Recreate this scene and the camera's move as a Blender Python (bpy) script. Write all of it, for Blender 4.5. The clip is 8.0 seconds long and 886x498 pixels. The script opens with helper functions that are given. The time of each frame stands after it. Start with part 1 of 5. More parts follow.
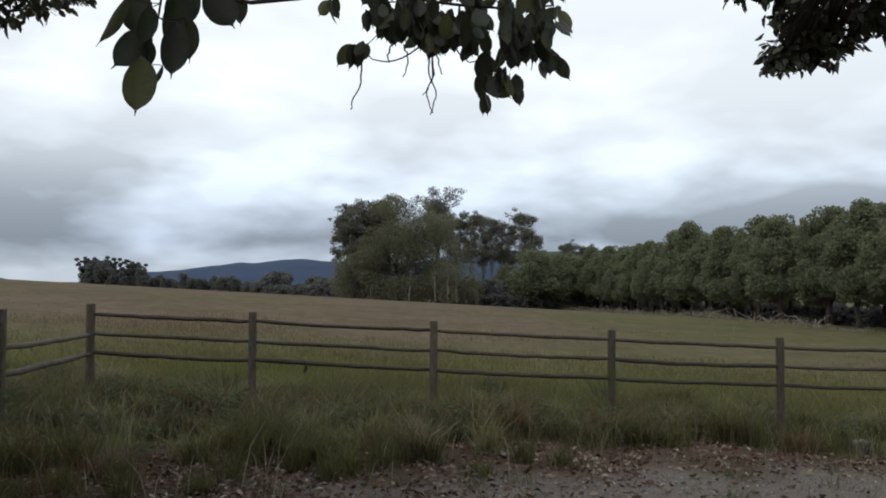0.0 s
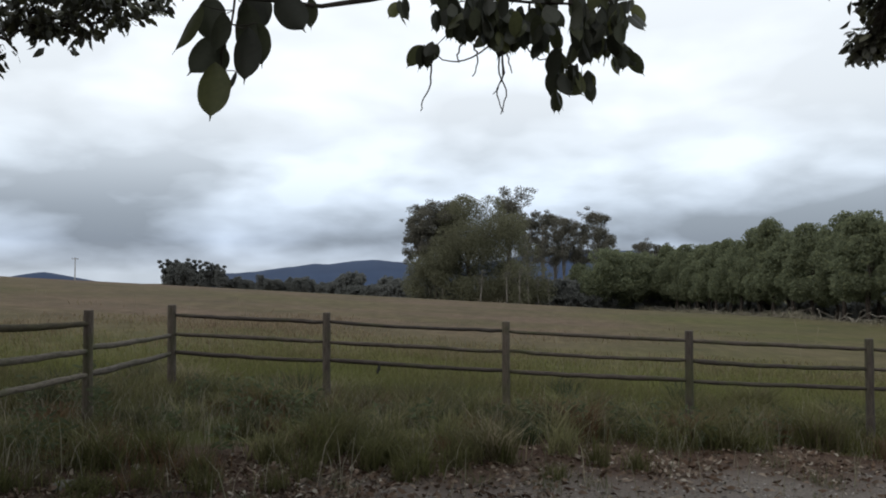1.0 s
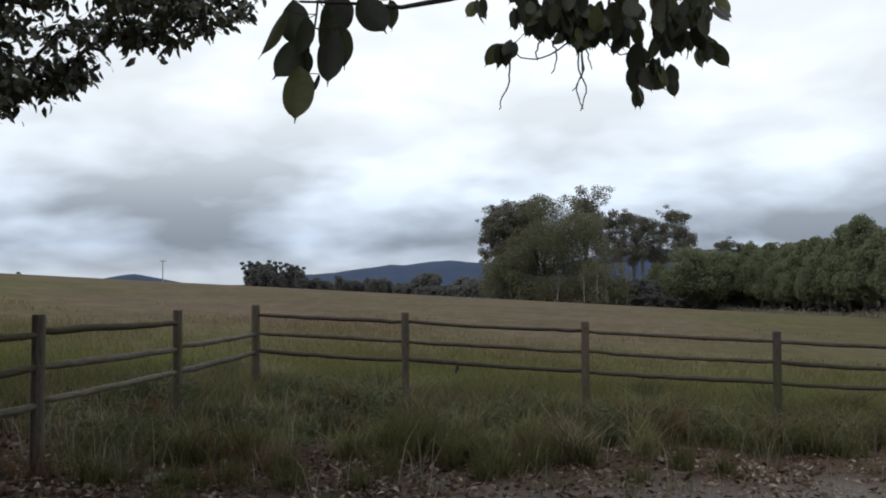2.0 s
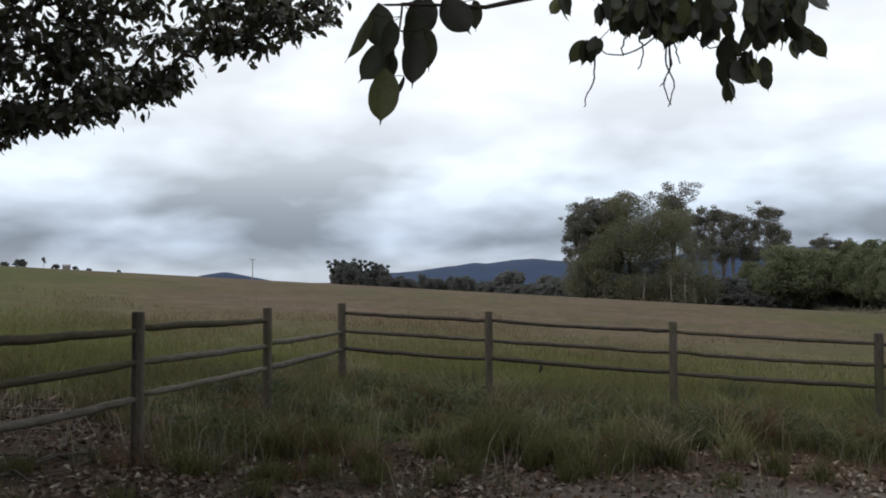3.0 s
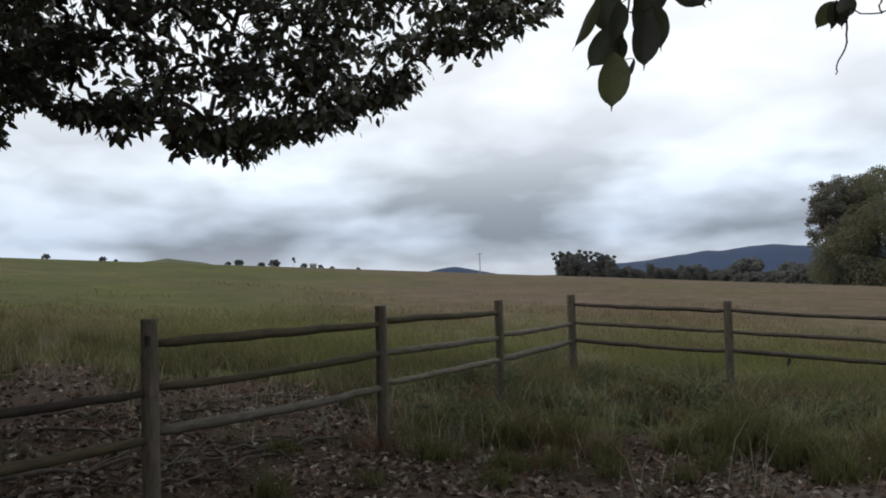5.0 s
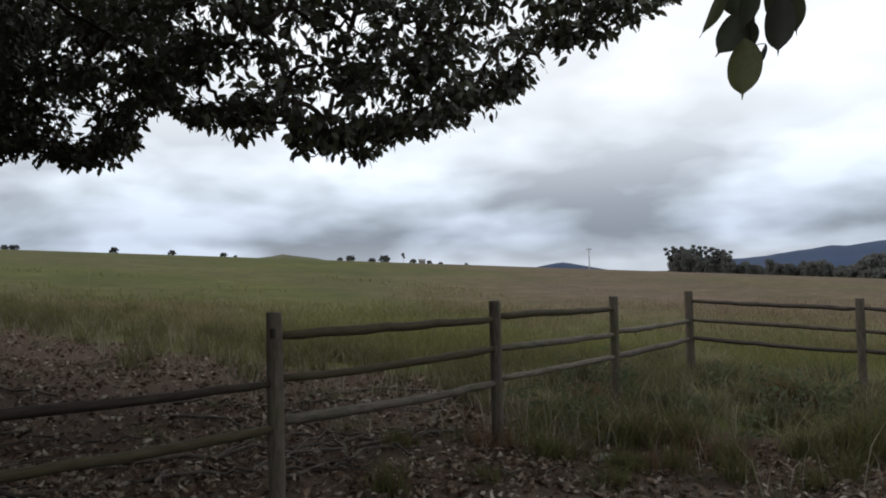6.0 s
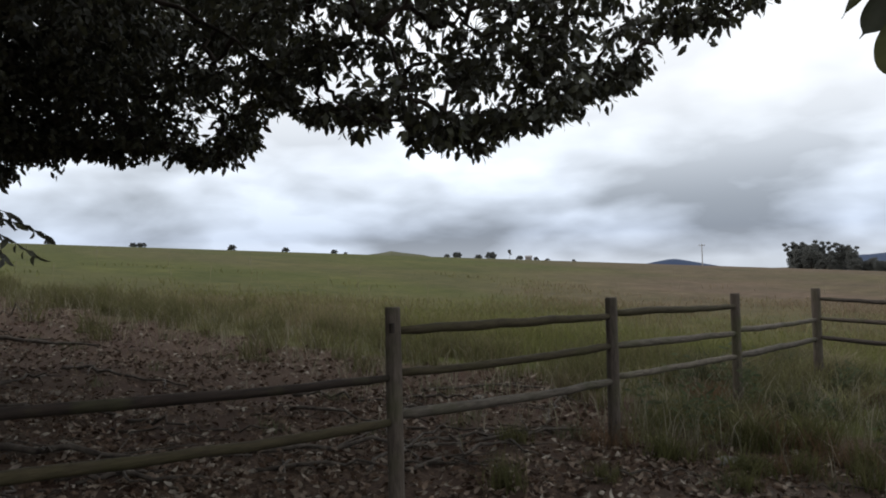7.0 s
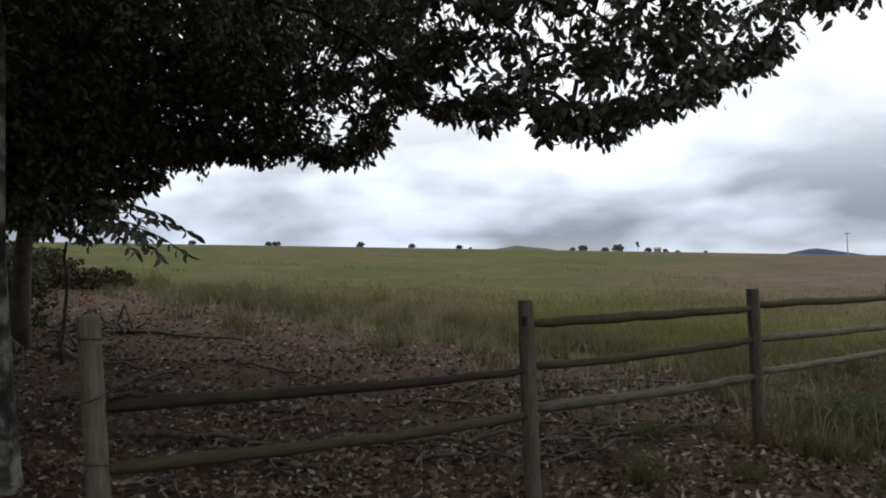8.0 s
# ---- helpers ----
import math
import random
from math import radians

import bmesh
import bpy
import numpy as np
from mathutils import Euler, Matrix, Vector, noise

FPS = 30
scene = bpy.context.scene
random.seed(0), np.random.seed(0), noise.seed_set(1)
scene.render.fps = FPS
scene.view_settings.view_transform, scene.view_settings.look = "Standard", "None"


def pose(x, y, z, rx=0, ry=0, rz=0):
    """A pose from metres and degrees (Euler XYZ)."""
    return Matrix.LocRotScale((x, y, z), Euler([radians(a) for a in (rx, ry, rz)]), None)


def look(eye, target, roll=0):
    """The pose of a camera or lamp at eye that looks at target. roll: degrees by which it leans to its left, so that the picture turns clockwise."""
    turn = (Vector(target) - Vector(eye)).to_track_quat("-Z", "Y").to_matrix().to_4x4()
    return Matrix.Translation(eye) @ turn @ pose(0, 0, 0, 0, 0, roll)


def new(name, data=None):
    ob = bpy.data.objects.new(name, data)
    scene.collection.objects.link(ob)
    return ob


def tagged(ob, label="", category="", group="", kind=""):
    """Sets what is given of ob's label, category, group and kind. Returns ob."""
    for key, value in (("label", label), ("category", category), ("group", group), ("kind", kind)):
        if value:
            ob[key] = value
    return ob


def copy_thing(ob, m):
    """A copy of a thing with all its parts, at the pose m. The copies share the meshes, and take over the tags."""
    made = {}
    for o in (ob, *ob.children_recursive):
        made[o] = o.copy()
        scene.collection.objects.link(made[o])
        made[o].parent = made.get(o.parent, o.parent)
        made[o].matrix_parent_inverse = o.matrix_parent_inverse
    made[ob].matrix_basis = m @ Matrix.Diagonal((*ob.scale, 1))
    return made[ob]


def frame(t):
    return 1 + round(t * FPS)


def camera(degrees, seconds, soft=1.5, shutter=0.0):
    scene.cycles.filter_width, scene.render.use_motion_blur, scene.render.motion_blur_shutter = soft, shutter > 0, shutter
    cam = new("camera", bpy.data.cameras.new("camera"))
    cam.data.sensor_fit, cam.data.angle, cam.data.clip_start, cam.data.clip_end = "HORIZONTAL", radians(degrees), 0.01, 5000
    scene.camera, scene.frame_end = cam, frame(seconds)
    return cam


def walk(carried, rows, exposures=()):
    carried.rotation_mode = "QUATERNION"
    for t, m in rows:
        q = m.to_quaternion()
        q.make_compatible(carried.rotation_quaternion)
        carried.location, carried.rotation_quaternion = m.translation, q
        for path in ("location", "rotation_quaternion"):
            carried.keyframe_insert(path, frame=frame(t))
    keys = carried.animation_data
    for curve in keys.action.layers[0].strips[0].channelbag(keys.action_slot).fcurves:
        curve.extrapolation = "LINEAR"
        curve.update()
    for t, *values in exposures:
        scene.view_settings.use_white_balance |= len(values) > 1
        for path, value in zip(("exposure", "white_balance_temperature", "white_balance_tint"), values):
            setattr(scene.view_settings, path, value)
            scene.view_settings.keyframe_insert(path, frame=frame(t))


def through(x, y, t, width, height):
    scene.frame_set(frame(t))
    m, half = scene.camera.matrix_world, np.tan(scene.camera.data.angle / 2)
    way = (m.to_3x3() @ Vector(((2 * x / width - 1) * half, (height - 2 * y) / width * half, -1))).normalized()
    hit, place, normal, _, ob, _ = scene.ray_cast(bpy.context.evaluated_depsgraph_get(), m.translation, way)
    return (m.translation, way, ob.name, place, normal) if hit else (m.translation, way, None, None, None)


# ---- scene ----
cam = camera(57.1, 8.0, soft=1.9)
PATH = [
    (0, (-0.023, -0.897, 1.662), (-0.013, 1.102, 1.725), 0.3),
    (0.5, (-0.013, -0.879, 1.663), (-0.104, 1.118, 1.728), 0.0),
    (1, (-0.024, -0.857, 1.667), (-0.189, 1.135, 1.73), -0.0),
    (1.5, (-0.04, -0.857, 1.656), (-0.295, 1.125, 1.72), -0.2),
    (3, (-0.057, -0.86, 1.666), (-0.604, 1.063, 1.727), -0.2),
    (3.5, (-0.064, -0.86, 1.668), (-0.725, 1.026, 1.728), -0.4),
    (4, (-0.1, -0.832, 1.664), (-0.888, 1.005, 1.722), -0.5),
    (4.5, (-0.094, -0.846, 1.663), (-1.017, 0.927, 1.717), -1.2),
    (6, (-0.155, -0.882, 1.661), (-1.418, 0.668, 1.708), -1.6),
    (6.5, (-0.189, -0.906, 1.66), (-1.549, 0.56, 1.709), -1.5),
    (7, (-0.223, -0.915, 1.656), (-1.677, 0.458, 1.702), -1.6),
    (7.5, (-0.237, -0.942, 1.649), (-1.793, 0.314, 1.691), -2.2),
    (8, (-0.262, -0.947, 1.649), (-1.907, 0.188, 1.692), -2.4),
]
walk(cam, [(t, look(eye, target, roll)) for t, eye, target, roll in PATH], [(0, 0.07, 6500, 10), (3, 0.09, 6550, 11), (6.5, 0.14, 6650, 12), (8, 0.30, 6700, 13)])


# ---- the sky: an overcast layer, and a weak wide sun behind it ----
world = bpy.data.worlds.new("overcast_sky")
scene.world = world
world.use_nodes = True
wt = world.node_tree
wt.nodes.clear()


def wnode(kind, **inputs):
    n = wt.nodes.new(kind)
    for key, value in inputs.items():
        n.inputs[int(key[1:]) if key[0] == "i" and key[1:].isdigit() else key].default_value = value
    return n


def wmath(op, a, b=None):
    n = wt.nodes.new("ShaderNodeMath")
    n.operation = op
    for k, v in enumerate((a, b)):
        if v is None:
            continue
        if isinstance(v, (int, float)):
            n.inputs[k].default_value = v
        else:
            wt.links.new(v, n.inputs[k])
    return n.outputs[0]


def wramp(fac, stops):
    n = wt.nodes.new("ShaderNodeValToRGB")
    els = n.color_ramp.elements
    while len(els) < len(stops):
        els.new(0.5)
    for e, (p, c) in zip(els, stops):
        e.position, e.color = p, (*c, 1)
    wt.links.new(fac, n.inputs[0])
    return n.outputs[0]


coord = wt.nodes.new("ShaderNodeTexCoord")
sep = wt.nodes.new("ShaderNodeSeparateXYZ")
wt.links.new(coord.outputs["Generated"], sep.inputs[0])
height = wmath("MAXIMUM", sep.outputs[2], 0.0)
comb = wt.nodes.new("ShaderNodeCombineXYZ")
wt.links.new(sep.outputs[0], comb.inputs[0])
wt.links.new(sep.outputs[1], comb.inputs[1])
wt.links.new(wmath("MULTIPLY", wmath("POWER", height, 0.9), 2.3), comb.inputs[2])


def cloud_noise(scale, detail, offset):
    shift = wt.nodes.new("ShaderNodeVectorMath")
    shift.inputs[1].default_value = offset
    wt.links.new(comb.outputs[0], shift.inputs[0])
    n = wt.nodes.new("ShaderNodeTexNoise")
    n.inputs["Scale"].default_value, n.inputs["Detail"].default_value = scale, detail
    n.inputs["Roughness"].default_value, n.inputs["Distortion"].default_value = 0.5, 0.2
    wt.links.new(shift.outputs[0], n.inputs["Vector"])
    return n.outputs["Fac"]


masses = wmath("ADD", wmath("MULTIPLY", cloud_noise(3.7, 3.0, (7.7, 5.2, 0.3)), 0.78), wmath("MULTIPLY", cloud_noise(10.0, 6.0, (0.0, 7.0, 2.0)), 0.22))
# light of the layer by height above the horizon, and the grey of its bases
level = wramp(height, [(0.0, (0.56, 0.63, 0.715)), (0.018, (0.47, 0.545, 0.65)), (0.04, (0.40, 0.475, 0.59)), (0.08, (0.52, 0.60, 0.705)), (0.125, (0.71, 0.795, 0.89)), (0.20, (0.86, 0.925, 0.985)), (0.32, (0.92, 0.98, 1.03)), (1.0, (0.90, 0.97, 1.02))])
depth = wramp(height, [(0.0, (0.65,) * 3), (0.03, (1.0,) * 3), (0.07, (0.95,) * 3), (0.115, (0.72,) * 3), (0.165, (0.34,) * 3), (0.32, (0.12,) * 3)])
tone = wt.nodes.new("ShaderNodeMapRange")
tone.inputs["From Min"].default_value, tone.inputs["From Max"].default_value = 0.41, 0.59
tone.inputs["To Min"].default_value, tone.inputs["To Max"].default_value = -0.44, 0.42
wt.links.new(masses, tone.inputs["Value"])
grain = wmath("ADD", wmath("MULTIPLY", tone.outputs[0], depth), 1.0)
layer = wt.nodes.new("ShaderNodeVectorMath")
layer.operation = "MULTIPLY"
wt.links.new(level, layer.inputs[0])
wt.links.new(grain, layer.inputs[1])
air = wt.nodes.new("ShaderNodeTexSky")
air.sky_type, air.sun_disc = "NISHITA", False
air.sun_elevation, air.sun_rotation = radians(45), radians(-140)
bg_air, bg_layer, both, wout = (wt.nodes.new(k) for k in ("ShaderNodeBackground", "ShaderNodeBackground", "ShaderNodeAddShader", "ShaderNodeOutputWorld"))
bg_air.inputs["Strength"].default_value = 0.006
bg_layer.inputs["Strength"].default_value = 0.97
wt.links.new(air.outputs[0], bg_air.inputs["Color"])
wt.links.new(layer.outputs[0], bg_layer.inputs["Color"])
wt.links.new(bg_air.outputs[0], both.inputs[0])
wt.links.new(bg_layer.outputs[0], both.inputs[1])
wt.links.new(both.outputs[0], wout.inputs["Surface"])

sun = new("sun", bpy.data.lights.new("sun", "SUN"))
sun.data.energy, sun.data.angle, sun.data.color = 1.4, radians(60), (1.0, 0.96, 0.9)
sun.matrix_world = look((0, 0, 60), (Vector((0, 0, 60)) - Vector((math.sin(radians(-140)) * 0.7, math.cos(radians(-140)) * 0.7, 0.714))))


# ---- materials ----
def material(name, rough=0.9):
    m = bpy.data.materials.new(name)
    m.use_nodes = True
    b = m.node_tree.nodes["Principled BSDF"]
    b.inputs["Roughness"].default_value = rough
    b.inputs["Specular IOR Level"].default_value = 0.25
    return m, m.node_tree, b


def mnoise(tree, scale, detail=4, vector=None, rough=0.55):
    n = tree.nodes.new("ShaderNodeTexNoise")
    n.inputs["Scale"].default_value, n.inputs["Detail"].default_value, n.inputs["Roughness"].default_value = scale, detail, rough
    if vector is None:
        c = tree.nodes.new("ShaderNodeTexCoord")
        vector = c.outputs["Object"]
    tree.links.new(vector, n.inputs["Vector"])
    return n.outputs["Fac"]


def mramp(tree, fac, stops):
    n = tree.nodes.new("ShaderNodeValToRGB")
    els = n.color_ramp.elements
    while len(els) < len(stops):
        els.new(0.5)
    for e, (p, c) in zip(els, stops):
        e.position, e.color = p, (*c, 1)
    tree.links.new(fac, n.inputs[0])
    return n.outputs[0]


def mmix(tree, fac, a, b, kind="MIX"):
    n = tree.nodes.new("ShaderNodeMix")
    n.data_type, n.blend_type = "RGBA", kind
    for k, v in ((0, fac), (6, a), (7, b)):
        if isinstance(v, (int, float)):
            n.inputs[k].default_value = v
        elif isinstance(v, tuple):
            n.inputs[k].default_value = (*v, 1)
        else:
            tree.links.new(v, n.inputs[k])
    return n.outputs[2]


def mbump(tree, b, fac, strength=0.4, distance=0.02):
    n = tree.nodes.new("ShaderNodeBump")
    n.inputs["Strength"].default_value, n.inputs["Distance"].default_value = strength, distance
    tree.links.new(fac, n.inputs["Height"])
    tree.links.new(n.outputs[0], b.inputs["Normal"])


def island(tree):
    return tree.nodes.new("ShaderNodeNewGeometry").outputs["Random Per Island"]


def attribute(tree, name):
    n = tree.nodes.new("ShaderNodeAttribute")
    n.attribute_name = name
    return n.outputs["Fac"]


def leaf_material(name, stops, rough=0.5, through=0.25, per_object=False, spec=0.3):
    """Leaves: colour by leaf, a paler vein noise, some light let through."""
    m, t, b = material(name, rough)
    b.inputs["Specular IOR Level"].default_value = spec
    if per_object:
        rnd = t.nodes.new("ShaderNodeObjectInfo").outputs["Random"]
    else:
        rnd = island(t)
    col = mramp(t, rnd, stops)
    col = mmix(t, 0.5, col, mramp(t, mnoise(t, 9.0, 3), [(0.3, (0.7, 0.7, 0.7)), (0.7, (1.25, 1.25, 1.2))]), "MULTIPLY")
    t.links.new(col, b.inputs["Base Color"])
    if through:
        tr, mx = t.nodes.new("ShaderNodeBsdfTranslucent"), t.nodes.new("ShaderNodeMixShader")
        t.links.new(col, tr.inputs["Color"])
        mx.inputs[0].default_value = through
        t.links.new(b.outputs[0], mx.inputs[1])
        t.links.new(tr.outputs[0], mx.inputs[2])
        t.links.new(mx.outputs[0], t.nodes["Material Output"].inputs["Surface"])
    return m


def ground_material():
    m, t, b = material("field_ground", 1.0)
    b.inputs["Specular IOR Level"].default_value = 0.1
    c = t.nodes.new("ShaderNodeTexCoord").outputs["Object"]
    fine, mid, wide = mnoise(t, 26.0, 6, c, 0.7), mnoise(t, 1.1, 6, c), mnoise(t, 0.035, 5, c)
    stretch = t.nodes.new("ShaderNodeMapping")
    stretch.inputs["Scale"].default_value = (0.02, 0.11, 0.1)
    t.links.new(c, stretch.inputs["Vector"])
    streak = mnoise(t, 1.0, 5, stretch.outputs[0])
    green = mramp(t, mid, [(0.25, (0.044, 0.049, 0.014)), (0.55, (0.062, 0.067, 0.019)), (0.8, (0.082, 0.084, 0.028))])
    straw = mramp(t, mid, [(0.25, (0.070, 0.050, 0.035)), (0.55, (0.094, 0.069, 0.048)), (0.8, (0.118, 0.090, 0.062))])
    add = t.nodes.new("ShaderNodeMath")
    add.operation, add.use_clamp = "ADD", True
    damp = t.nodes.new("ShaderNodeMath")
    damp.operation = "MULTIPLY"
    damp.inputs[1].default_value = 0.92
    t.links.new(attribute(t, "dry"), damp.inputs[0])
    t.links.new(damp.outputs[0], add.inputs[0])
    spread = t.nodes.new("ShaderNodeMapRange")
    for k, v in enumerate((0.36, 0.64, -0.5, 0.4)):
        spread.inputs[k + 1].default_value = v
    t.links.new(mmix(t, 0.5, streak, wide), spread.inputs[0])
    t.links.new(spread.outputs[0], add.inputs[1])
    field = mmix(t, add.outputs[0], green, straw)
    tall = t.nodes.new("ShaderNodeMapping")
    tall.inputs["Scale"].default_value = (1.0, 0.25, 1.0)
    t.links.new(c, tall.inputs["Vector"])
    field = mmix(t, 1.0, field, mramp(t, mnoise(t, 2.6, 7, tall.outputs[0], 0.7), [(0.3, (0.78, 0.80, 0.78)), (0.5, (0.98, 0.98, 0.98)), (0.7, (1.2, 1.19, 1.18))]), "MULTIPLY")
    field = mmix(t, 1.0, field, mramp(t, mnoise(t, 0.22, 4, c), [(0.3, (0.82, 0.86, 0.80)), (0.7, (1.16, 1.12, 1.14))]), "MULTIPLY")
    litter = mramp(t, fine, [(0.3, (0.024, 0.015, 0.011)), (0.5, (0.066, 0.044, 0.032)), (0.62, (0.104, 0.074, 0.054)), (0.75, (0.165, 0.13, 0.10))])
    litter = mmix(t, mramp(t, mid, [(0.4, (0, 0, 0)), (0.62, (1, 1, 1))]), litter, (0.048, 0.029, 0.021))
    gravel = mramp(t, mnoise(t, 45.0, 5, c, 0.75), [(0.3, (0.050, 0.042, 0.037)), (0.5, (0.118, 0.100, 0.087)), (0.7, (0.21, 0.187, 0.168))])
    col = mmix(t, attribute(t, "litter"), field, litter)
    col = mmix(t, attribute(t, "gravel"), col, gravel)
    t.links.new(col, b.inputs["Base Color"])
    mbump(t, b, mmix(t, 0.5, fine, mid), 0.9, 0.05)
    return m


def wood_material(name, dark, light, moss=(0.05, 0.055, 0.02), along=(2, 2, 0.25)):
    """Weathered round timber: long grain, cracks, green-grey growth."""
    m, t, b = material(name, 0.85)
    c = t.nodes.new("ShaderNodeTexCoord").outputs["Object"]
    mp = t.nodes.new("ShaderNodeMapping")
    mp.inputs["Scale"].default_value = along
    t.links.new(c, mp.inputs["Vector"])
    g = mnoise(t, 28.0, 6, mp.outputs[0], 0.7)
    col = mramp(t, g, [(0.3, dark), (0.5, tuple((p + q) / 2 for p, q in zip(dark, light))), (0.72, light)])
    rnd = t.nodes.new("ShaderNodeObjectInfo").outputs["Random"]
    col = mmix(t, 1.0, col, mramp(t, rnd, [(0.0, (0.75, 0.74, 0.74)), (1.0, (1.25, 1.22, 1.15))]), "MULTIPLY")
    col = mmix(t, mramp(t, mnoise(t, 3.0, 4, c), [(0.5, (0, 0, 0)), (0.75, (0.7, 0.7, 0.7))]), col, moss)
    t.links.new(col, b.inputs["Base Color"])
    mbump(t, b, g, 0.6, 0.01)
    return m


def plain_material(name, stops, scale=6.0, rough=0.9, bump=0.3):
    m, t, b = material(name, rough)
    n = mnoise(t, scale, 6)
    t.links.new(mramp(t, n, stops), b.inputs["Base Color"])
    mbump(t, b, n, bump, 0.02)
    return m


def grass_material(name, green, straw, rough=0.75):
    """Blades: each its own mixture of green and straw, drier where the field is dry."""
    m, t, b = material(name, rough)
    b.inputs["Specular IOR Level"].default_value = 0.15
    rnd = island(t)
    g = mramp(t, rnd, [(0.0, tuple(v * 0.75 for v in green)), (0.6, green), (1.0, tuple(v * 1.35 for v in green))])
    s = mramp(t, rnd, [(0.0, tuple(v * 0.8 for v in straw)), (0.6, straw), (1.0, tuple(v * 1.25 for v in straw))])
    col = mmix(t, attribute(t, "dry"), g, s)
    t.links.new(col, b.inputs["Base Color"])
    tr, mx = t.nodes.new("ShaderNodeBsdfTranslucent"), t.nodes.new("ShaderNodeMixShader")
    t.links.new(col, tr.inputs["Color"])
    mx.inputs[0].default_value = 0.5
    t.links.new(b.outputs[0], mx.inputs[1])
    t.links.new(tr.outputs[0], mx.inputs[2])
    t.links.new(mx.outputs[0], t.nodes["Material Output"].inputs["Surface"])
    return m


GROUND = ground_material()
POST = wood_material("weathered_post_wood", (0.032, 0.024, 0.020), (0.115, 0.098, 0.082))
# front rails darker than the side rails: shade put into the wood colour
RAIL_X = wood_material("weathered_shaded_rail_front", (0.020, 0.015, 0.013), (0.086, 0.073, 0.062), along=(0.25, 2, 2))
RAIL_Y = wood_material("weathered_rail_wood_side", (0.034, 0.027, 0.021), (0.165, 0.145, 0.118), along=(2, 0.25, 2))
# last bay's upper rail: the canopy's shade is put into its dark brown
RAIL_DARK = wood_material("dark_shaded_rail_wood", (0.008, 0.006, 0.005), (0.034, 0.024, 0.019), along=(2, 0.25, 2))
# olive mossy wood, darkened further to stand in for canopy shade
RAIL_MOSS = wood_material("mossy_shaded_rail_wood", (0.022, 0.017, 0.010), (0.066, 0.055, 0.030), moss=(0.040, 0.038, 0.013), along=(2, 0.25, 2))
PALE_POST = wood_material("pale_end_post_wood", (0.060, 0.050, 0.038), (0.155, 0.140, 0.112))
BARK = plain_material("mottled_bark", [(0.36, (0.010, 0.008, 0.007)), (0.47, (0.030, 0.026, 0.021)), (0.54, (0.080, 0.076, 0.066)), (0.62, (0.17, 0.166, 0.148))], 5.5, 0.95, 1.0)
DARK_BARK = plain_material("dark_bark", [(0.3, (0.02, 0.017, 0.014)), (0.7, (0.075, 0.06, 0.05))], 8.0, 0.95, 0.6)
PALE_BARK = plain_material("pale_gum_bark", [(0.3, (0.09, 0.08, 0.07)), (0.7, (0.24, 0.22, 0.19))], 2.0, 0.8, 0.3)
BLEACHED = plain_material("bleached_wood", [(0.3, (0.10, 0.088, 0.072)), (0.7, (0.20, 0.18, 0.15))], 6.0, 0.9, 0.4)
DEAD_WOOD = plain_material("dead_wood", [(0.3, (0.026, 0.020, 0.016)), (0.6, (0.075, 0.062, 0.050)), (0.8, (0.14, 0.122, 0.102))], 14.0, 0.9, 0.5)
NEAR_LEAF = leaf_material("glossy_green_leaf", [(0.0, (0.046, 0.046, 0.034)), (0.6, (0.066, 0.067, 0.044)), (1.0, (0.105, 0.108, 0.058))], 0.45, 0.22, False, 0.45)
BIG_LEAF = leaf_material("large_green_leaf", [(0.0, (0.034, 0.036, 0.026)), (0.6, (0.046, 0.050, 0.030)), (0.85, (0.062, 0.068, 0.034)), (1.0, (0.12, 0.125, 0.048))], 0.5, 0.4, True)
# foliage beyond the field: colours lifted and greyed to stand in for haze
ROW_LEAF = leaf_material("hazed_windbreak_foliage", [(0.0, (0.125, 0.140, 0.092)), (0.5, (0.150, 0.168, 0.105)), (0.85, (0.175, 0.192, 0.112)), (1.0, (0.20, 0.212, 0.118))], 0.8, 0.55, False, 0.1)
GUM_LEAF = leaf_material("hazed_gum_foliage", [(0.0, (0.095, 0.092, 0.076)), (0.6, (0.120, 0.116, 0.094)), (1.0, (0.150, 0.142, 0.112))], 0.7, 0.35, False, 0.15)
THICKET_LEAF = leaf_material("hazed_thicket_foliage", [(0.0, (0.135, 0.136, 0.092)), (0.6, (0.152, 0.152, 0.100)), (1.0, (0.17, 0.168, 0.106))], 0.8, 0.55, False, 0.1)
FAR_LEAF = leaf_material("hazed_far_foliage", [(0.0, (0.115, 0.119, 0.114)), (1.0, (0.155, 0.159, 0.150))], 0.8, 0.55, False, 0.1)
DRY_BRUSH = leaf_material("dry_brush_leaf", [(0.0, (0.030, 0.020, 0.014)), (0.6, (0.060, 0.042, 0.030)), (1.0, (0.10, 0.078, 0.055))], 0.85, 0.1, False, 0.1)
SCRUB_LEAF = leaf_material("scrub_foliage", [(0.0, (0.030, 0.036, 0.018)), (1.0, (0.062, 0.070, 0.032))], 0.7, 0.2, False, 0.15)
LITTER_LEAF = leaf_material("fallen_leaf", [(0.0, (0.040, 0.022, 0.014)), (0.3, (0.090, 0.059, 0.041)), (0.6, (0.134, 0.096, 0.071)), (0.85, (0.185, 0.15, 0.12)), (1.0, (0.28, 0.25, 0.21))], 0.85, 0.0, False, 0.15)
GRASS = grass_material("grass_blades", (0.085, 0.086, 0.033), (0.126, 0.098, 0.066))
# far blades: grass colour raised to make up for skylight upright blades miss
BRIGHT_SEED_GRASS = grass_material("brightened_seeding_blades", (0.106, 0.112, 0.036), (0.172, 0.129, 0.088))
LIGHT_GRASS = grass_material("light_tussock_blades", (0.158, 0.154, 0.070), (0.215, 0.178, 0.120))
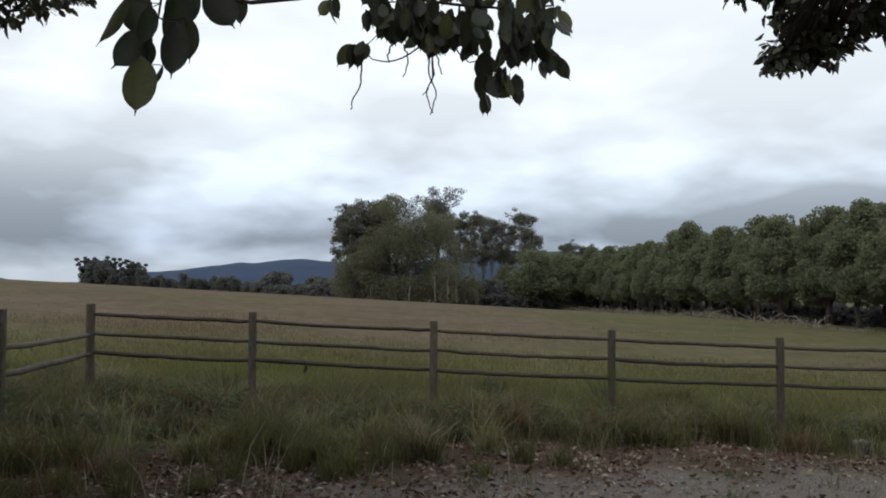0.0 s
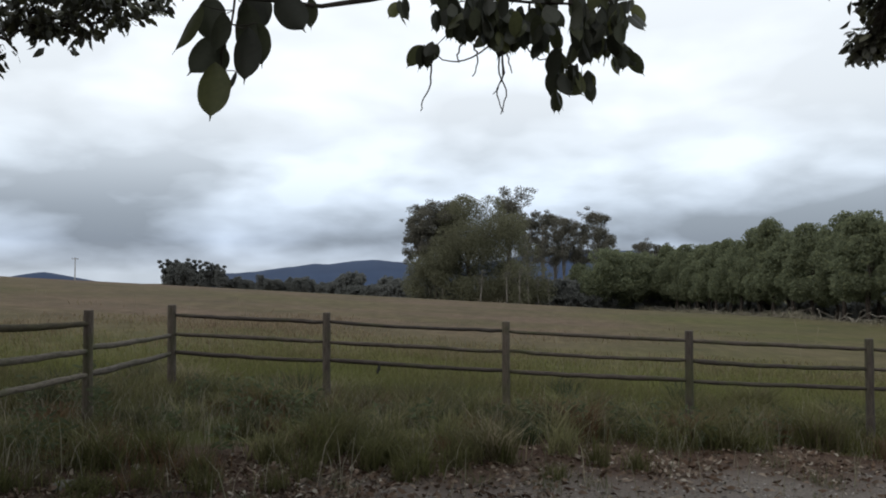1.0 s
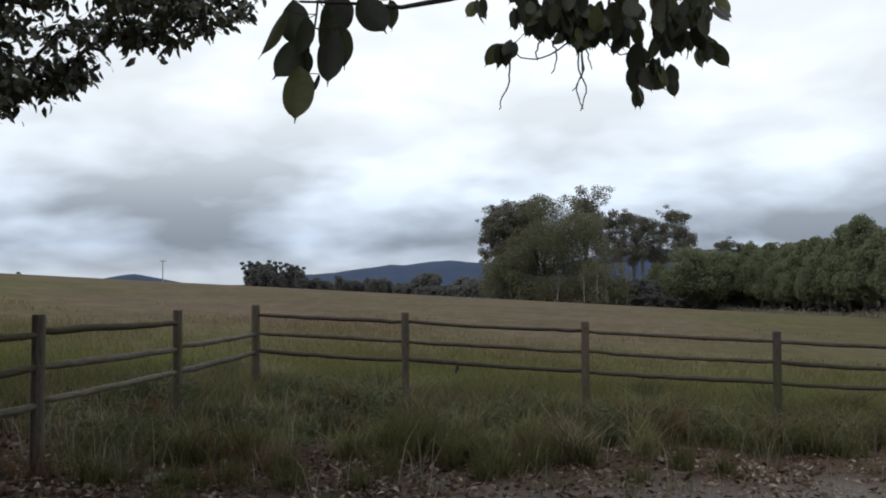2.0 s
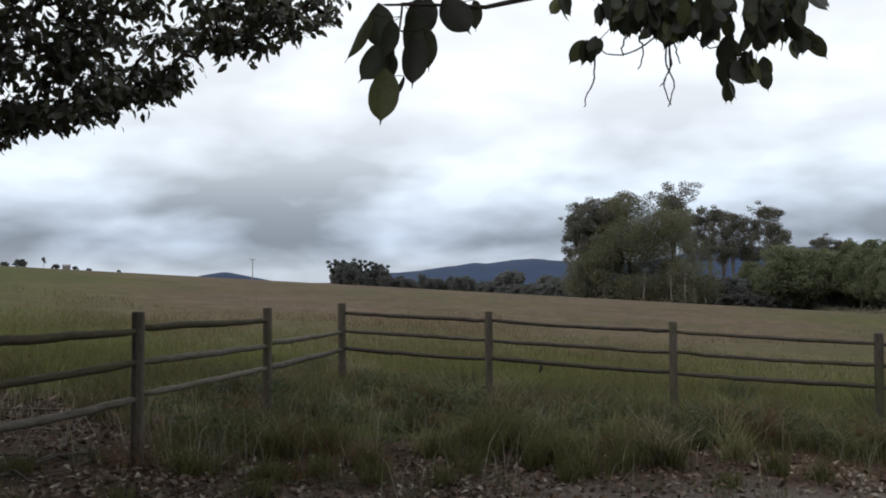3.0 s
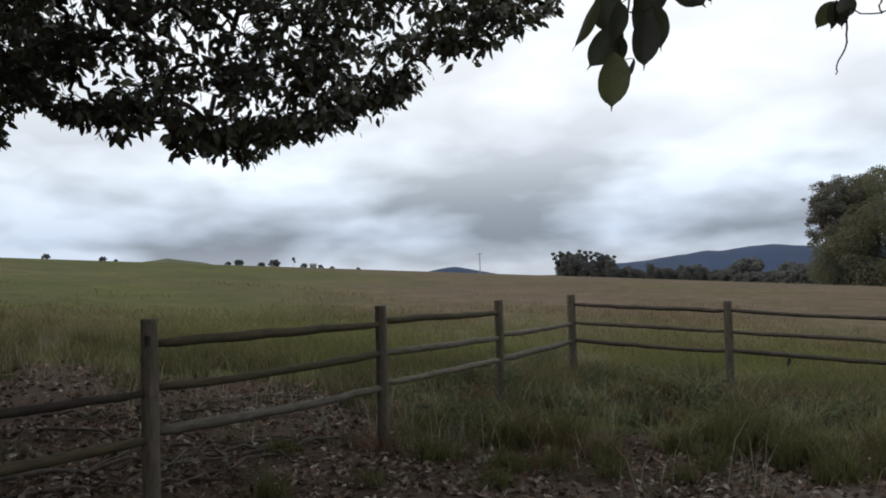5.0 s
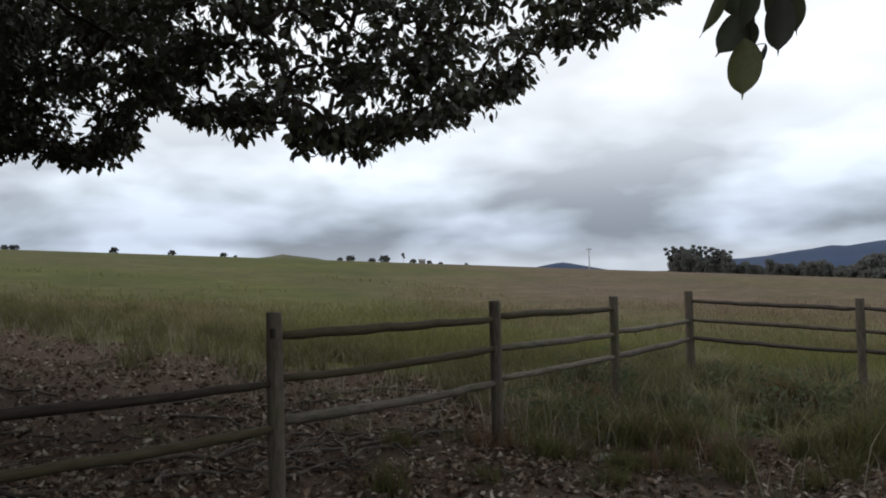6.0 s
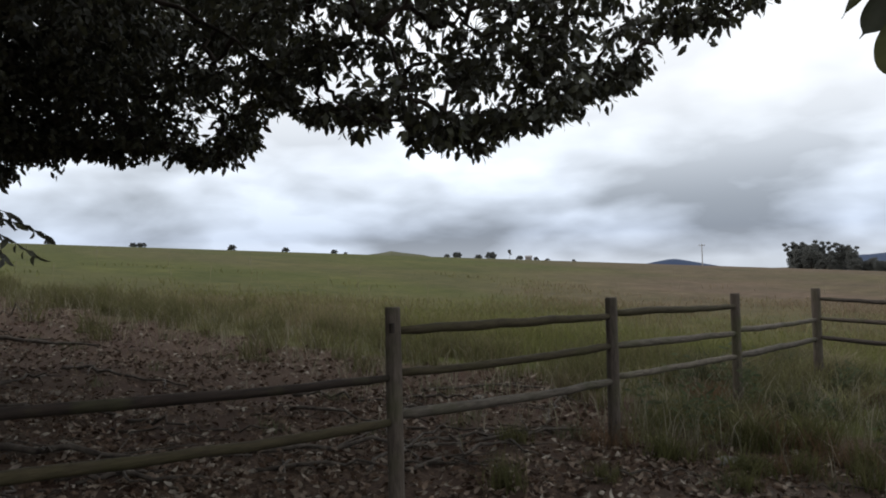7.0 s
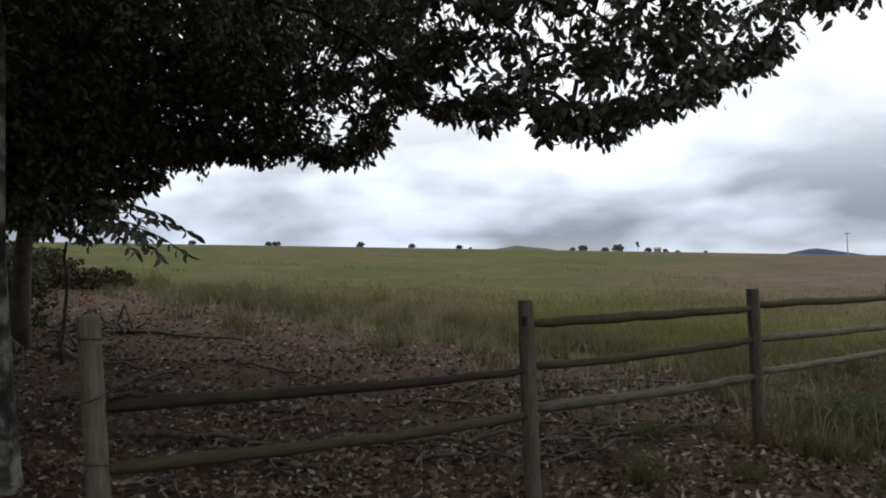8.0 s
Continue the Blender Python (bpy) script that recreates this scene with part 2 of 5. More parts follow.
DARK_GRASS = grass_material("dark_tussock_blades", (0.046, 0.056, 0.030), (0.085, 0.072, 0.042))
PALE_STEM = grass_material("bleached_stem", (0.15, 0.145, 0.095), (0.24, 0.21, 0.16))
WEED = grass_material("weed_blades", (0.075, 0.098, 0.052), (0.14, 0.10, 0.055))
RUST = grass_material("dead_clump_blades", (0.10, 0.058, 0.034), (0.15, 0.095, 0.055))
SEED = plain_material("pale_seed_head", [(0.3, (0.13, 0.11, 0.075)), (0.7, (0.22, 0.19, 0.14))], 20.0)
STONE = plain_material("pale_stone", [(0.3, (0.075, 0.07, 0.06)), (0.7, (0.18, 0.17, 0.15))], 9.0)
PEBBLE = leaf_material("gravel_stone", [(0.0, (0.06, 0.054, 0.049)), (0.6, (0.14, 0.126, 0.116)), (1.0, (0.28, 0.265, 0.25))], 0.9, 0.0, False, 0.2)
WIRE = plain_material("rusty_wire", [(0.3, (0.03, 0.022, 0.018)), (0.7, (0.08, 0.06, 0.05))], 30.0, 0.6)
HOLE = plain_material("mortise_shade", [(0.3, (0.02, 0.016, 0.012)), (0.7, (0.035, 0.028, 0.022))], 30.0)
CLOTH = plain_material("dark_rag", [(0.3, (0.015, 0.015, 0.014)), (0.7, (0.04, 0.038, 0.035))], 30.0)
POLE_WOOD = plain_material("grey_pole_wood", [(0.3, (0.20, 0.19, 0.18)), (0.7, (0.32, 0.31, 0.30))], 3.0)
# forested slopes coloured blue: distance haze is put into the base colour
MOUNTAIN = plain_material("hazed_forested_mountain", [(0.3, (0.013, 0.027, 0.062)), (0.7, (0.019, 0.036, 0.076))], 0.006, 1.0, 0.1)
FAR_HILL = plain_material("far_grass_hill", [(0.3, (0.062, 0.064, 0.034)), (0.7, (0.080, 0.080, 0.044))], 0.02, 1.0, 0.1)
SHED = plain_material("pale_shed_wall", [(0.3, (0.17, 0.15, 0.14)), (0.7, (0.23, 0.21, 0.19))], 2.0)
SHED_ROOF = plain_material("shed_roof", [(0.3, (0.16, 0.15, 0.15)), (0.7, (0.24, 0.23, 0.23))], 2.0)


# ---- mesh helpers ----
def mesh_object(name, verts, faces, mat, parent=None, label="", dry=None, smooth=False):
    me = bpy.data.meshes.new(name)
    me.from_pydata([tuple(v) for v in verts], [], faces)
    me.materials.append(mat)
    if dry is not None:
        me.attributes.new("dry", "FLOAT", "POINT").data.foreach_set("value", np.asarray(dry, np.float32))
    if smooth:
        me.polygons.foreach_set("use_smooth", [True] * len(me.polygons))
    me.update()
    ob = new(name, me)
    if parent:
        ob.parent = parent
    return tagged(ob, label) if label else ob


def thing(name, place, label, category, group="", kind="", turn=0.0, scale=1.0):
    ob = new(name)
    ob.matrix_basis = pose(*place, 0, 0, turn) @ Matrix.Scale(scale, 4)
    ob.empty_display_size = 0.2
    return tagged(ob, label, category, group, kind)


def tube(points, radii, sides=8, wobble=0.0, rng=None):
    """A closed tube along points, with a radius at each."""
    pts = np.asarray(points, float)
    radii = np.broadcast_to(np.asarray(radii, float), (len(pts),))
    tang = np.gradient(pts, axis=0)
    tang /= np.linalg.norm(tang, axis=1, keepdims=True) + 1e-9
    ref = np.array([0.0, 0.0, 1.0]) if abs(tang[0][2]) < 0.8 else np.array([1.0, 0.0, 0.0])
    verts, faces = [], []
    for k, (p, d, r) in enumerate(zip(pts, tang, radii)):
        a = np.cross(d, ref)
        a /= np.linalg.norm(a) + 1e-9
        b = np.cross(d, a)
        for s in range(sides):
            ang = 2 * math.pi * s / sides
            rr = r * (1 + (rng.uniform(-wobble, wobble) if rng is not None else 0))
            verts.append(p + rr * (math.cos(ang) * a + math.sin(ang) * b))
    for k in range(len(pts) - 1):
        for s in range(sides):
            q = (s + 1) % sides
            faces.append((k * sides + s, k * sides + q, (k + 1) * sides + q, (k + 1) * sides + s))
    faces.append(tuple(range(sides - 1, -1, -1)))
    faces.append(tuple(range((len(pts) - 1) * sides, len(pts) * sides)))
    return verts, faces


def join(parts):
    verts, faces = [], []
    for v, f in parts:
        o = len(verts)
        verts += list(v)
        faces += [tuple(i + o for i in g) for g in f]
    return verts, faces


def bend(a, b, n, sag, rng, shake=0.0):
    """Points from a to b, hanging by sag in the middle and shaken a little."""
    a, b = np.asarray(a, float), np.asarray(b, float)
    s = np.linspace(0, 1, n)[:, None]
    pts = a + (b - a) * s
    pts[:, 2] += -sag * 4 * (s[:, 0] * (1 - s[:, 0]))
    if shake:
        pts[1:-1] += rng.normal(0, shake, (n - 2, 3))
    return pts


def leaf_cloud(base, way, size, rng, wide=1.0, fold=0.25, curl=0.15):
    """Many small leaves in one mesh: folded blades with a pointed tip, based at base and pointing along way."""
    n = len(base)
    way = way / (np.linalg.norm(way, axis=1, keepdims=True) + 1e-9)
    side = np.cross(way, rng.normal(0, 1, (n, 3)))
    side /= np.linalg.norm(side, axis=1, keepdims=True) + 1e-9
    up = np.cross(side, way)
    L = np.asarray(size)[:, None]
    v = np.empty((n, 6, 3))
    v[:, 0] = base
    v[:, 1] = base + L * (0.42 * way + 0.25 * wide * side + fold * 0.3 * up)
    v[:, 2] = base + L * (0.42 * way - 0.25 * wide * side + fold * 0.3 * up)
    v[:, 3] = base + L * (0.78 * way + 0.17 * wide * side + (fold * 0.2 - curl * 0.4) * up)
    v[:, 4] = base + L * (0.78 * way - 0.17 * wide * side + (fold * 0.2 - curl * 0.4) * up)
    v[:, 5] = base + L * (1.0 * way - curl * up)
    o = np.arange(n)[:, None] * 6
    quads = np.concatenate([o + np.array([[0, 1, 2, 2]]), o + np.array([[1, 3, 4, 2]]), o + np.array([[3, 5, 4, 4]])], 0)
    faces = [tuple(dict.fromkeys(q)) for q in quads.tolist()]
    return v.reshape(-1, 3), faces


def clump_cloud(centres, size, rng, droop=0.3):
    """Far foliage: small uneven leafy scraps, each a bent pair of triangles."""
    n = len(centres)
    a = rng.normal(0, 1, (n, 3))
    a[:, 2] -= droop
    a /= np.linalg.norm(a, axis=1, keepdims=True)
    b = np.cross(a, rng.normal(0, 1, (n, 3)))
    b /= np.linalg.norm(b, axis=1, keepdims=True)
    c = np.cross(a, b)
    s = (np.asarray(size) * rng.uniform(0.6, 1.3, n))[:, None]
    v = np.empty((n, 4, 3))
    v[:, 0] = centres - s * a * 0.6
    v[:, 1] = centres + s * (0.45 * b + 0.2 * c)
    v[:, 2] = centres + s * a * 0.7
    v[:, 3] = centres + s * (-0.45 * b + 0.15 * c)
    o = np.arange(n) * 4
    faces = [t for k in o.tolist() for t in ((k, k + 1, k + 2), (k, k + 2, k + 3))]
    return v.reshape(-1, 3), faces


def smooth(v, a, b):
    t = np.clip((np.asarray(v, float) - a) / (b - a), 0, 1)
    return t * t * (3 - 2 * t)


# ---- the ground ----
EYE = (-0.02, -0.9, 1.66)
CREST = 260.0


def land(x, y):
    """Height of the ground: one even slope that falls to the north-east, a crest far off, a plain beyond."""
    x, y = np.asarray(x, float), np.asarray(y, float)
    r = np.hypot(x, y + 0.9) + 1e-6
    k = np.minimum(r, CREST) / r
    z = -0.045 - 0.0505 * x * k - 0.0353 * y * k + 1.7 * smooth(r, 12, 75)
    z = z - np.minimum(0.06 * np.maximum(r - CREST, 0), 46) * smooth(r, CREST, CREST + 60)
    z = z + 0.03 * np.sin(x * 1.7 + 0.6 * y) * np.sin(y * 1.3 - 0.4 * x) * (1 - smooth(r, 20, 60))
    return z


def litter_amount(x, y):
    """1 where dead leaves cover the soil: under the trees beside the track and beyond the side fence."""
    x, y = np.asarray(x, float), np.asarray(y, float)
    edge = np.interp(x, (-60, -34, -24, -12, -7.5, -5.6, -4.4, -3.4, -2.3, -0.8, 1.6, 4.0, 6.0, 30), (-6.0, 2.5, 6.0, 6.9, 8.0, 6.6, 5.2, 6.3, 7.8, 8.2, 9.3, 9.9, 10.1, 11))
    edge = edge + 0.35 * np.sin(x * 2.1) + 0.2 * np.sin(x * 5.3 + 1)
    return 1 - smooth(y, edge - 0.35, edge + 0.35)


def gravel_amount(x, y):
    """1 on the bare track."""
    x, y = np.asarray(x, float), np.asarray(y, float)
    edge = np.interp(x, (-4, -1.5, 0.5, 2.5, 6, 30), (5.2, 6.6, 7.4, 8.2, 9.2, 9.6)) + 0.3 * np.sin(x * 3.3)
    return (1 - smooth(y, edge - 0.9, edge + 0.5)) * smooth(x, -5.0, 1.2)


def dry_amount(x, y):
    """1 where the field has gone to pinkish brown seed."""
    x, y = np.asarray(x, float), np.asarray(y, float)
    r, az = np.hypot(x, y + 0.9), np.degrees(np.arctan2(x, y + 0.9))
    d = smooth(r, 13, 34) * (0.05 + 0.95 * smooth(az, -54, -29))
    d = d + 0.45 * np.exp(-(((r - 21) / 6) ** 2)) * (1 - smooth(az, -60, -40))
    return d * (1 - 0.4 * smooth(az, -2, 16))


def build_ground():
    rings = np.concatenate([np.linspace(0, 3, 6)[:-1], np.geomspace(3, 60, 95), np.geomspace(62, 330, 45), np.geomspace(350, 4700, 30)])
    n = 420
    ang = np.linspace(0, 2 * math.pi, n, endpoint=False)
    x = (rings[1:, None] * np.sin(ang)).ravel()
    y = (rings[1:, None] * np.cos(ang)).ravel() - 0.9
    x, y = np.r_[0.0, x], np.r_[-0.9, y]
    verts = np.stack([x, y, land(x, y)], 1)
    faces = [(0, 1 + (k + 1) % n, 1 + k) for k in range(n)]
    for j in range(len(rings) - 2):
        a, b = 1 + j * n, 1 + (j + 1) * n
        faces += [(a + k, a + (k + 1) % n, b + (k + 1) % n, b + k) for k in range(n)]
    ob = mesh_object("ground", verts, faces, GROUND, dry=dry_amount(x, y), smooth=True)
    soil = lambda a, b: litter_amount(a, b - 1.0 * (1 - smooth(a, 0, 4)) * smooth(a, -9, -5) - 0.15)  # noqa: E731
    for name, f in (("litter", soil), ("gravel", gravel_amount)):
        ob.data.attributes.new(name, "FLOAT", "POINT").data.foreach_set("value", f(x, y).astype(np.float32))
    tagged(ob, "sloping grass field with leaf litter and bare gravel track in front", "ground", kind="structure")


build_ground()


# ---- mountains behind ----
def ridge(name, label, az0, az1, dist, profile, mat, rough_amp, seed, depth):
    """A long hill: profile gives the height of its crest, in degrees over the eye, by azimuth."""
    n, m = 160, 14
    az = np.linspace(az0, az1, n)
    el = np.interp(az, *zip(*profile))
    top = dist * np.tan(np.radians(el)) + EYE[2]
    verts, faces = [], []
    for j in range(m):
        s = j / (m - 1) * 2 - 1
        for k in range(n):
            d = dist + depth * s
            x, y = d * math.sin(radians(az[k])), d * math.cos(radians(az[k])) + EYE[1]
            base = -75.0
            bump = noise.fractal(Vector((az[k] * 0.6, s * 2.0, seed)), 0.9, 2.2, 5) * rough_amp
            z = base + (top[k] * (d / dist if s < 0 else 1) - base) * (1 - abs(s) ** 1.6) + bump * (0.25 + abs(s))
            verts.append((x, y, z))
    for j in range(m - 1):
        for k in range(n - 1):
            a = j * n + k
            faces.append((a, a + 1, a + n + 1, a + n))
    ob = mesh_object(name, verts, faces, mat, smooth=True)
    return tagged(ob, label, "mountain", kind="structure")


ridge("backdrop_mountain", "long forested mountain ridge far behind the field, haze blue in its colour", -21, 24, 3500,
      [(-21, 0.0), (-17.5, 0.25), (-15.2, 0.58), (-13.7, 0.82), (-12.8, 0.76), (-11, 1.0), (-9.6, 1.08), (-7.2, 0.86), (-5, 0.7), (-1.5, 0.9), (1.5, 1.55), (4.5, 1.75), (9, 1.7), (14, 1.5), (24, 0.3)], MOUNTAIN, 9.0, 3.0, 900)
ridge("backdrop_small_hill", "small cone hill just over the crest, haze blue in its colour", -34.5, -26.5, 2400,
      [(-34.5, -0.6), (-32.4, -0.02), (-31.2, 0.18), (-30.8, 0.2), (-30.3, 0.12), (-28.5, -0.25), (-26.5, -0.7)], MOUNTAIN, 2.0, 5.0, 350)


ridge("backdrop_pale_hill", "low pale grass hill just over the crest", -55, -45.5, 1500,
      [(-55, 0.6), (-52, 1.12), (-51, 1.22), (-50.3, 1.34), (-49.6, 1.22), (-48, 1.0), (-45.5, 0.4)], FAR_HILL, 1.0, 6.0, 200)


# ---- fence ----
FRONT = [(-4.88, 10.52, 1.235), (-2.62, 10.52, 1.133), (-0.09, 10.52, 1.02), (2.40, 10.52, 0.904), (4.76, 10.52, 0.812), (7.15, 10.52, 0.765), (9.6, 10.52, 0.68), (12.0, 10.52, 0.59)]
SIDE = [(-4.88, 10.52, 1.235), (-4.70, 7.86, 1.276), (-4.57, 5.27, 1.346), (-4.47, 2.61, 1.40), (-4.47, -0.134, 1.487)]


def post(parent, x, y, top, r, rng, label="", wood=None, lean=0.0):
    z0 = float(land(x, y)) - 0.25
    tilt = rng.normal(0, 0.004, 2) - np.array((0, lean))
    zs = np.r_[np.linspace(z0, top - 0.02, 9), top - 0.006, top]
    pts = [(x + tilt[0] * (z - top), y + tilt[1] * (z - top), z) for z in zs]
    rad = np.r_[r * (1.04 - 0.06 * np.linspace(0, 1, 9)) + rng.normal(0, 0.0012, 9), r * 0.96, r * 0.86]
    v, f = tube(pts, rad, 14, 0.025, rng)
    return mesh_object("post", v, f, wood or POST, parent, label, smooth=True)


def rail(parent, a, b, r, rng, wood, sag=0.012):
    n = 13
    pts = bend(a, b, n, sag, rng, 0.0035)
    wave = rng.uniform(0, 6.28)
    pts[:, 2] += 0.007 * np.sin(np.linspace(0, 5, n) + wave)
    rad = r * (1 + 0.07 * np.sin(np.linspace(0, 5, n) + wave) + rng.normal(0, 0.025, n))
    rad[0] *= 0.72
    rad[-1] *= 0.72
    v, f = tube(pts, rad, 10, 0.05, rng)
    return mesh_object("rail", v, f, wood, parent, smooth=True)


def build_fence():
    rng = np.random.default_rng(4)
    fence = thing("post_and_rail_fence", (0, 0, 0), "weathered round-timber post and rail fence turning a corner", "fence")
    for k, (x, y, top) in enumerate(FRONT):
        post(fence, x, y, top, 0.062 if k == 0 else 0.056, rng)
    for x, y, top in SIDE[1:4]:
        post(fence, x, y, top, 0.055, rng)
    end = post(fence, *SIDE[4], 0.056, rng, "thick pale end post bound with wire", PALE_POST, 0.028)
    x, y, top = SIDE[4]
    for drop, lean in ((0.115, 0.006), (0.385, -0.025), (0.72, 0.012)):
        loop = [(x + 0.0595 * math.cos(a), y + 0.028 * drop + 0.0595 * math.sin(a), top - drop + lean * math.cos(a + 1)) for a in np.linspace(0, 6.28, 25)]
        v, f = tube(loop, 0.0035, 6)
        mesh_object("wire_loop", v, f, WIRE, end, "rusty wire loop")
    x, y, top = SIDE[3]
    # no recess is cut: a dark plug carries the hole's shade as colour
    v, f = tube([(x + 0.035, y - 0.04, top - 0.17), (x + 0.039, y - 0.044, top - 0.105)], 0.018, 8)
    mesh_object("mortise", v, f, HOLE, fence, "dark plug coloured as the shade inside an empty mortise")
    drops = (0.135, 0.412, 0.678)
    # depth of each rail under its post tops, bay by bay from the corner; the first bay has lost its top rail
    bays = (((0.15, 0.43, 0.69), (0.15, 0.435, 0.715)), ((0.15, 0.447, 0.72), (0.142, 0.437, 0.73)),
            ((0.158, 0.447, 0.755), (0.157, 0.442, 0.735)), ((0.14, 0.47, 0.77), (0.14, 0.452, 0.75)))
    for line, mean in ((FRONT, 0.030), (SIDE, 0.034)):
        for k in range(len(line) - 1):
            for j, d in enumerate(drops):
                last = line is SIDE and k == 3
                if line is SIDE and k in (0, 3) and j == 0:
                    continue
                e = rng.normal(0, 0.005, 2)
                d0, d1 = (d, d) if line is FRONT else (bays[k][0][j], bays[k][1][j])
                a, b = np.array(line[k]), np.array(line[k + 1])
                a[2] -= d0 + e[0]
                b[2] -= d1 + e[1]
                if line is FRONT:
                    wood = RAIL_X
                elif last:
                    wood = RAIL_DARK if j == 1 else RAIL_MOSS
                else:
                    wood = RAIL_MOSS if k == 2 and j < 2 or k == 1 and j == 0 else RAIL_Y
                rail(fence, a, b, (mean - (0.002 if last else 0)) * rng.uniform(0.9, 1.12), rng, wood)
    # dark strip that hangs from the lowest rail
    v, f = tube(bend((-1.86, 10.48, 0.42), (-1.88, 10.47, 0.28), 5, 0, rng, 0.006), [0.012, 0.022, 0.026, 0.02, 0.008], 6, 0.2, rng)
    rag = mesh_object("hanging_rag", v, f, CLOTH)
    tagged(rag, "small dark rag hanging from the lowest rail", "rag")


build_fence()


# ---- trees beyond the field ----
def crown_points(blobs, count, rng, shell=0.55):
    """Points in a set of ellipsoids (centre, radii), thicker towards their skins."""
    vol = np.array([b[1][0] * b[1][1] + b[1][0] * b[1][2] for b in blobs])
    pick = rng.choice(len(blobs), count, p=vol / vol.sum())
    d = rng.normal(0, 1, (count, 3))
    d /= np.linalg.norm(d, axis=1, keepdims=True)
    r = rng.uniform(shell, 1.0, count) ** 0.7
    cen = np.array([b[0] for b in blobs])[pick]
    rad = np.array([b[1] for b in blobs])[pick]
    return cen + d * rad * r[:, None]


def limbs(base_r, height, targets, rng, sides=7, fork=0.35):
    """A tapered trunk with a limb to each target."""
    top = np.array([rng.normal(0, 0.05 * height), rng.normal(0, 0.05 * height), height])
    trunk = bend((0, 0, -0.3), top, 8, 0, rng, 0.015 * height)
    parts = [tube(trunk, np.linspace(base_r, base_r * 0.4, 8), sides)]
    for t in targets:
        s = rng.uniform(fork, 0.95)
        a = trunk[int(s * 7)]
        parts.append(tube(bend(a, t, 6, -0.05 * np.linalg.norm(np.array(t) - a), rng, 0.03), np.linspace(base_r * 0.45 * (1.1 - s), base_r * 0.08, 6), 5))
    return join(parts)


def windbreak_tree(rng, h=10.0, w=3.2, count=9000):
    """Dense, lobed, drooping crown on a short dark trunk."""
    tree = thing("windbreak_tree", (0, 0, 0), "dense dark green windbreak tree on a short dark trunk", "tree", "row of windbreak trees")
    blobs = []
    for k in range(60):
        z = rng.uniform(0.24, 0.94) * h
        reach = w * math.sin(math.pi * min(1.0, max(0.12, (z / h - 0.05) / 0.98)) ** 0.8) * rng.uniform(0.45, 0.85)
        a = rng.uniform(0, 6.28)
        s = rng.uniform(0.55, 1.15)
        blobs.append(((reach * math.cos(a), reach * math.sin(a), z), (s, s, s * rng.uniform(0.7, 1.1))))
    blobs.append(((0, 0, h * 0.55), (w * 0.55, w * 0.55, h * 0.33)))
    v, f = limbs(0.26, h * 0.6, [b[0] for b in blobs[:10]], rng)
    mesh_object("trunk", v, f, DARK_BARK, tree, smooth=True)
    p = crown_points(blobs, count, rng)
    v, f = clump_cloud(p, np.full(count, 0.20), rng, 0.5)
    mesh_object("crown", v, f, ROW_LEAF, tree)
    return tree


def gum_tree(rng, h, spread, tufts, count, size=0.3, pale=True):
    """Open crown: leafy tufts at the ends of bare, forking limbs."""
    tree = thing("gum_tree", (0, 0, 0), "tall thin gum tree with an open crown", "tree", "gum trees past the field")
    ends = []
    for k in range(tufts):
        a, z = rng.uniform(0, 6.28), h * rng.uniform(0.5, 0.97)
        reach = spread * rng.uniform(0.25, 1.0) * (1.1 - 0.4 * z / h)
        ends.append((reach * math.cos(a), reach * math.sin(a), z))
    v, f = limbs(0.028 * h * 0.6, h * 0.86, ends, rng, fork=0.3)
    mesh_object("trunk", v, f, PALE_BARK if pale else DARK_BARK, tree, smooth=True)
    blobs = []
    for e in ends:
        for j in range(3):
            s = h * rng.uniform(0.035, 0.075)
            blobs.append((tuple(np.array(e) + rng.normal(0, h * 0.035, 3)), (s, s, s * 0.7)))
    p = crown_points(blobs, count, rng, 0.2)
    v, f = clump_cloud(p, np.full(count, size), rng, 0.8)
    mesh_object("crown", v, f, GUM_LEAF, tree)
    return tree


def round_tree(rng, h, w, count, mat, name="thicket_tree", label="broad leafy tree that reaches down to the grass", group="trees past the field", low=0.08, size=0.3):
    tree = thing(name, (0, 0, 0), label, "tree", group)
    blobs = [((0, 0, h * 0.5), (w * 0.5, w * 0.5, h * 0.36))]
    for k in range(34):
        a, z = rng.uniform(0, 6.28), rng.uniform(low, 0.9)
        reach = w * (1 - 0.9 * max(0, z - 0.35) ** 1.3) * rng.uniform(0.35, 0.85)
        s = rng.uniform(0.12, 0.20) * h
        blobs.append(((reach * math.cos(a), reach * math.sin(a), z * h), (s, s, s * 0.85)))
    v, f = limbs(0.022 * h, h * 0.6, [b[0] for b in blobs[1:12]], rng)
    mesh_object("trunk", v, f, DARK_BARK, tree, smooth=True)
    p = crown_points(blobs, count, rng, 0.4)
    v, f = clump_cloud(p, np.full(count, size), rng, 0.3)
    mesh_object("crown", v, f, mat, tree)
    return tree


def spot(u, dist):
    """A place on the ground at the depth dist and u to the side for each metre of it."""
    x, y = EYE[0] + u * dist, EYE[1] + dist
    return x, y, float(land(x, y))


def put(ob, x, y, turn=0.0, scale=1.0, stretch=1.0):
    z = float(land(x, y))
    ob.matrix_basis = pose(x, y, z - 0.05, 0, 0, turn) @ Matrix.Diagonal((scale, scale, scale * stretch, 1))
    return ob


def again(ob, x, y, turn, scale, stretch=1.0):
    c = copy_thing(ob, pose(x, y, float(land(x, y)) - 0.05, 0, 0, turn))
    c.scale = (scale, scale, scale * stretch)
    return c


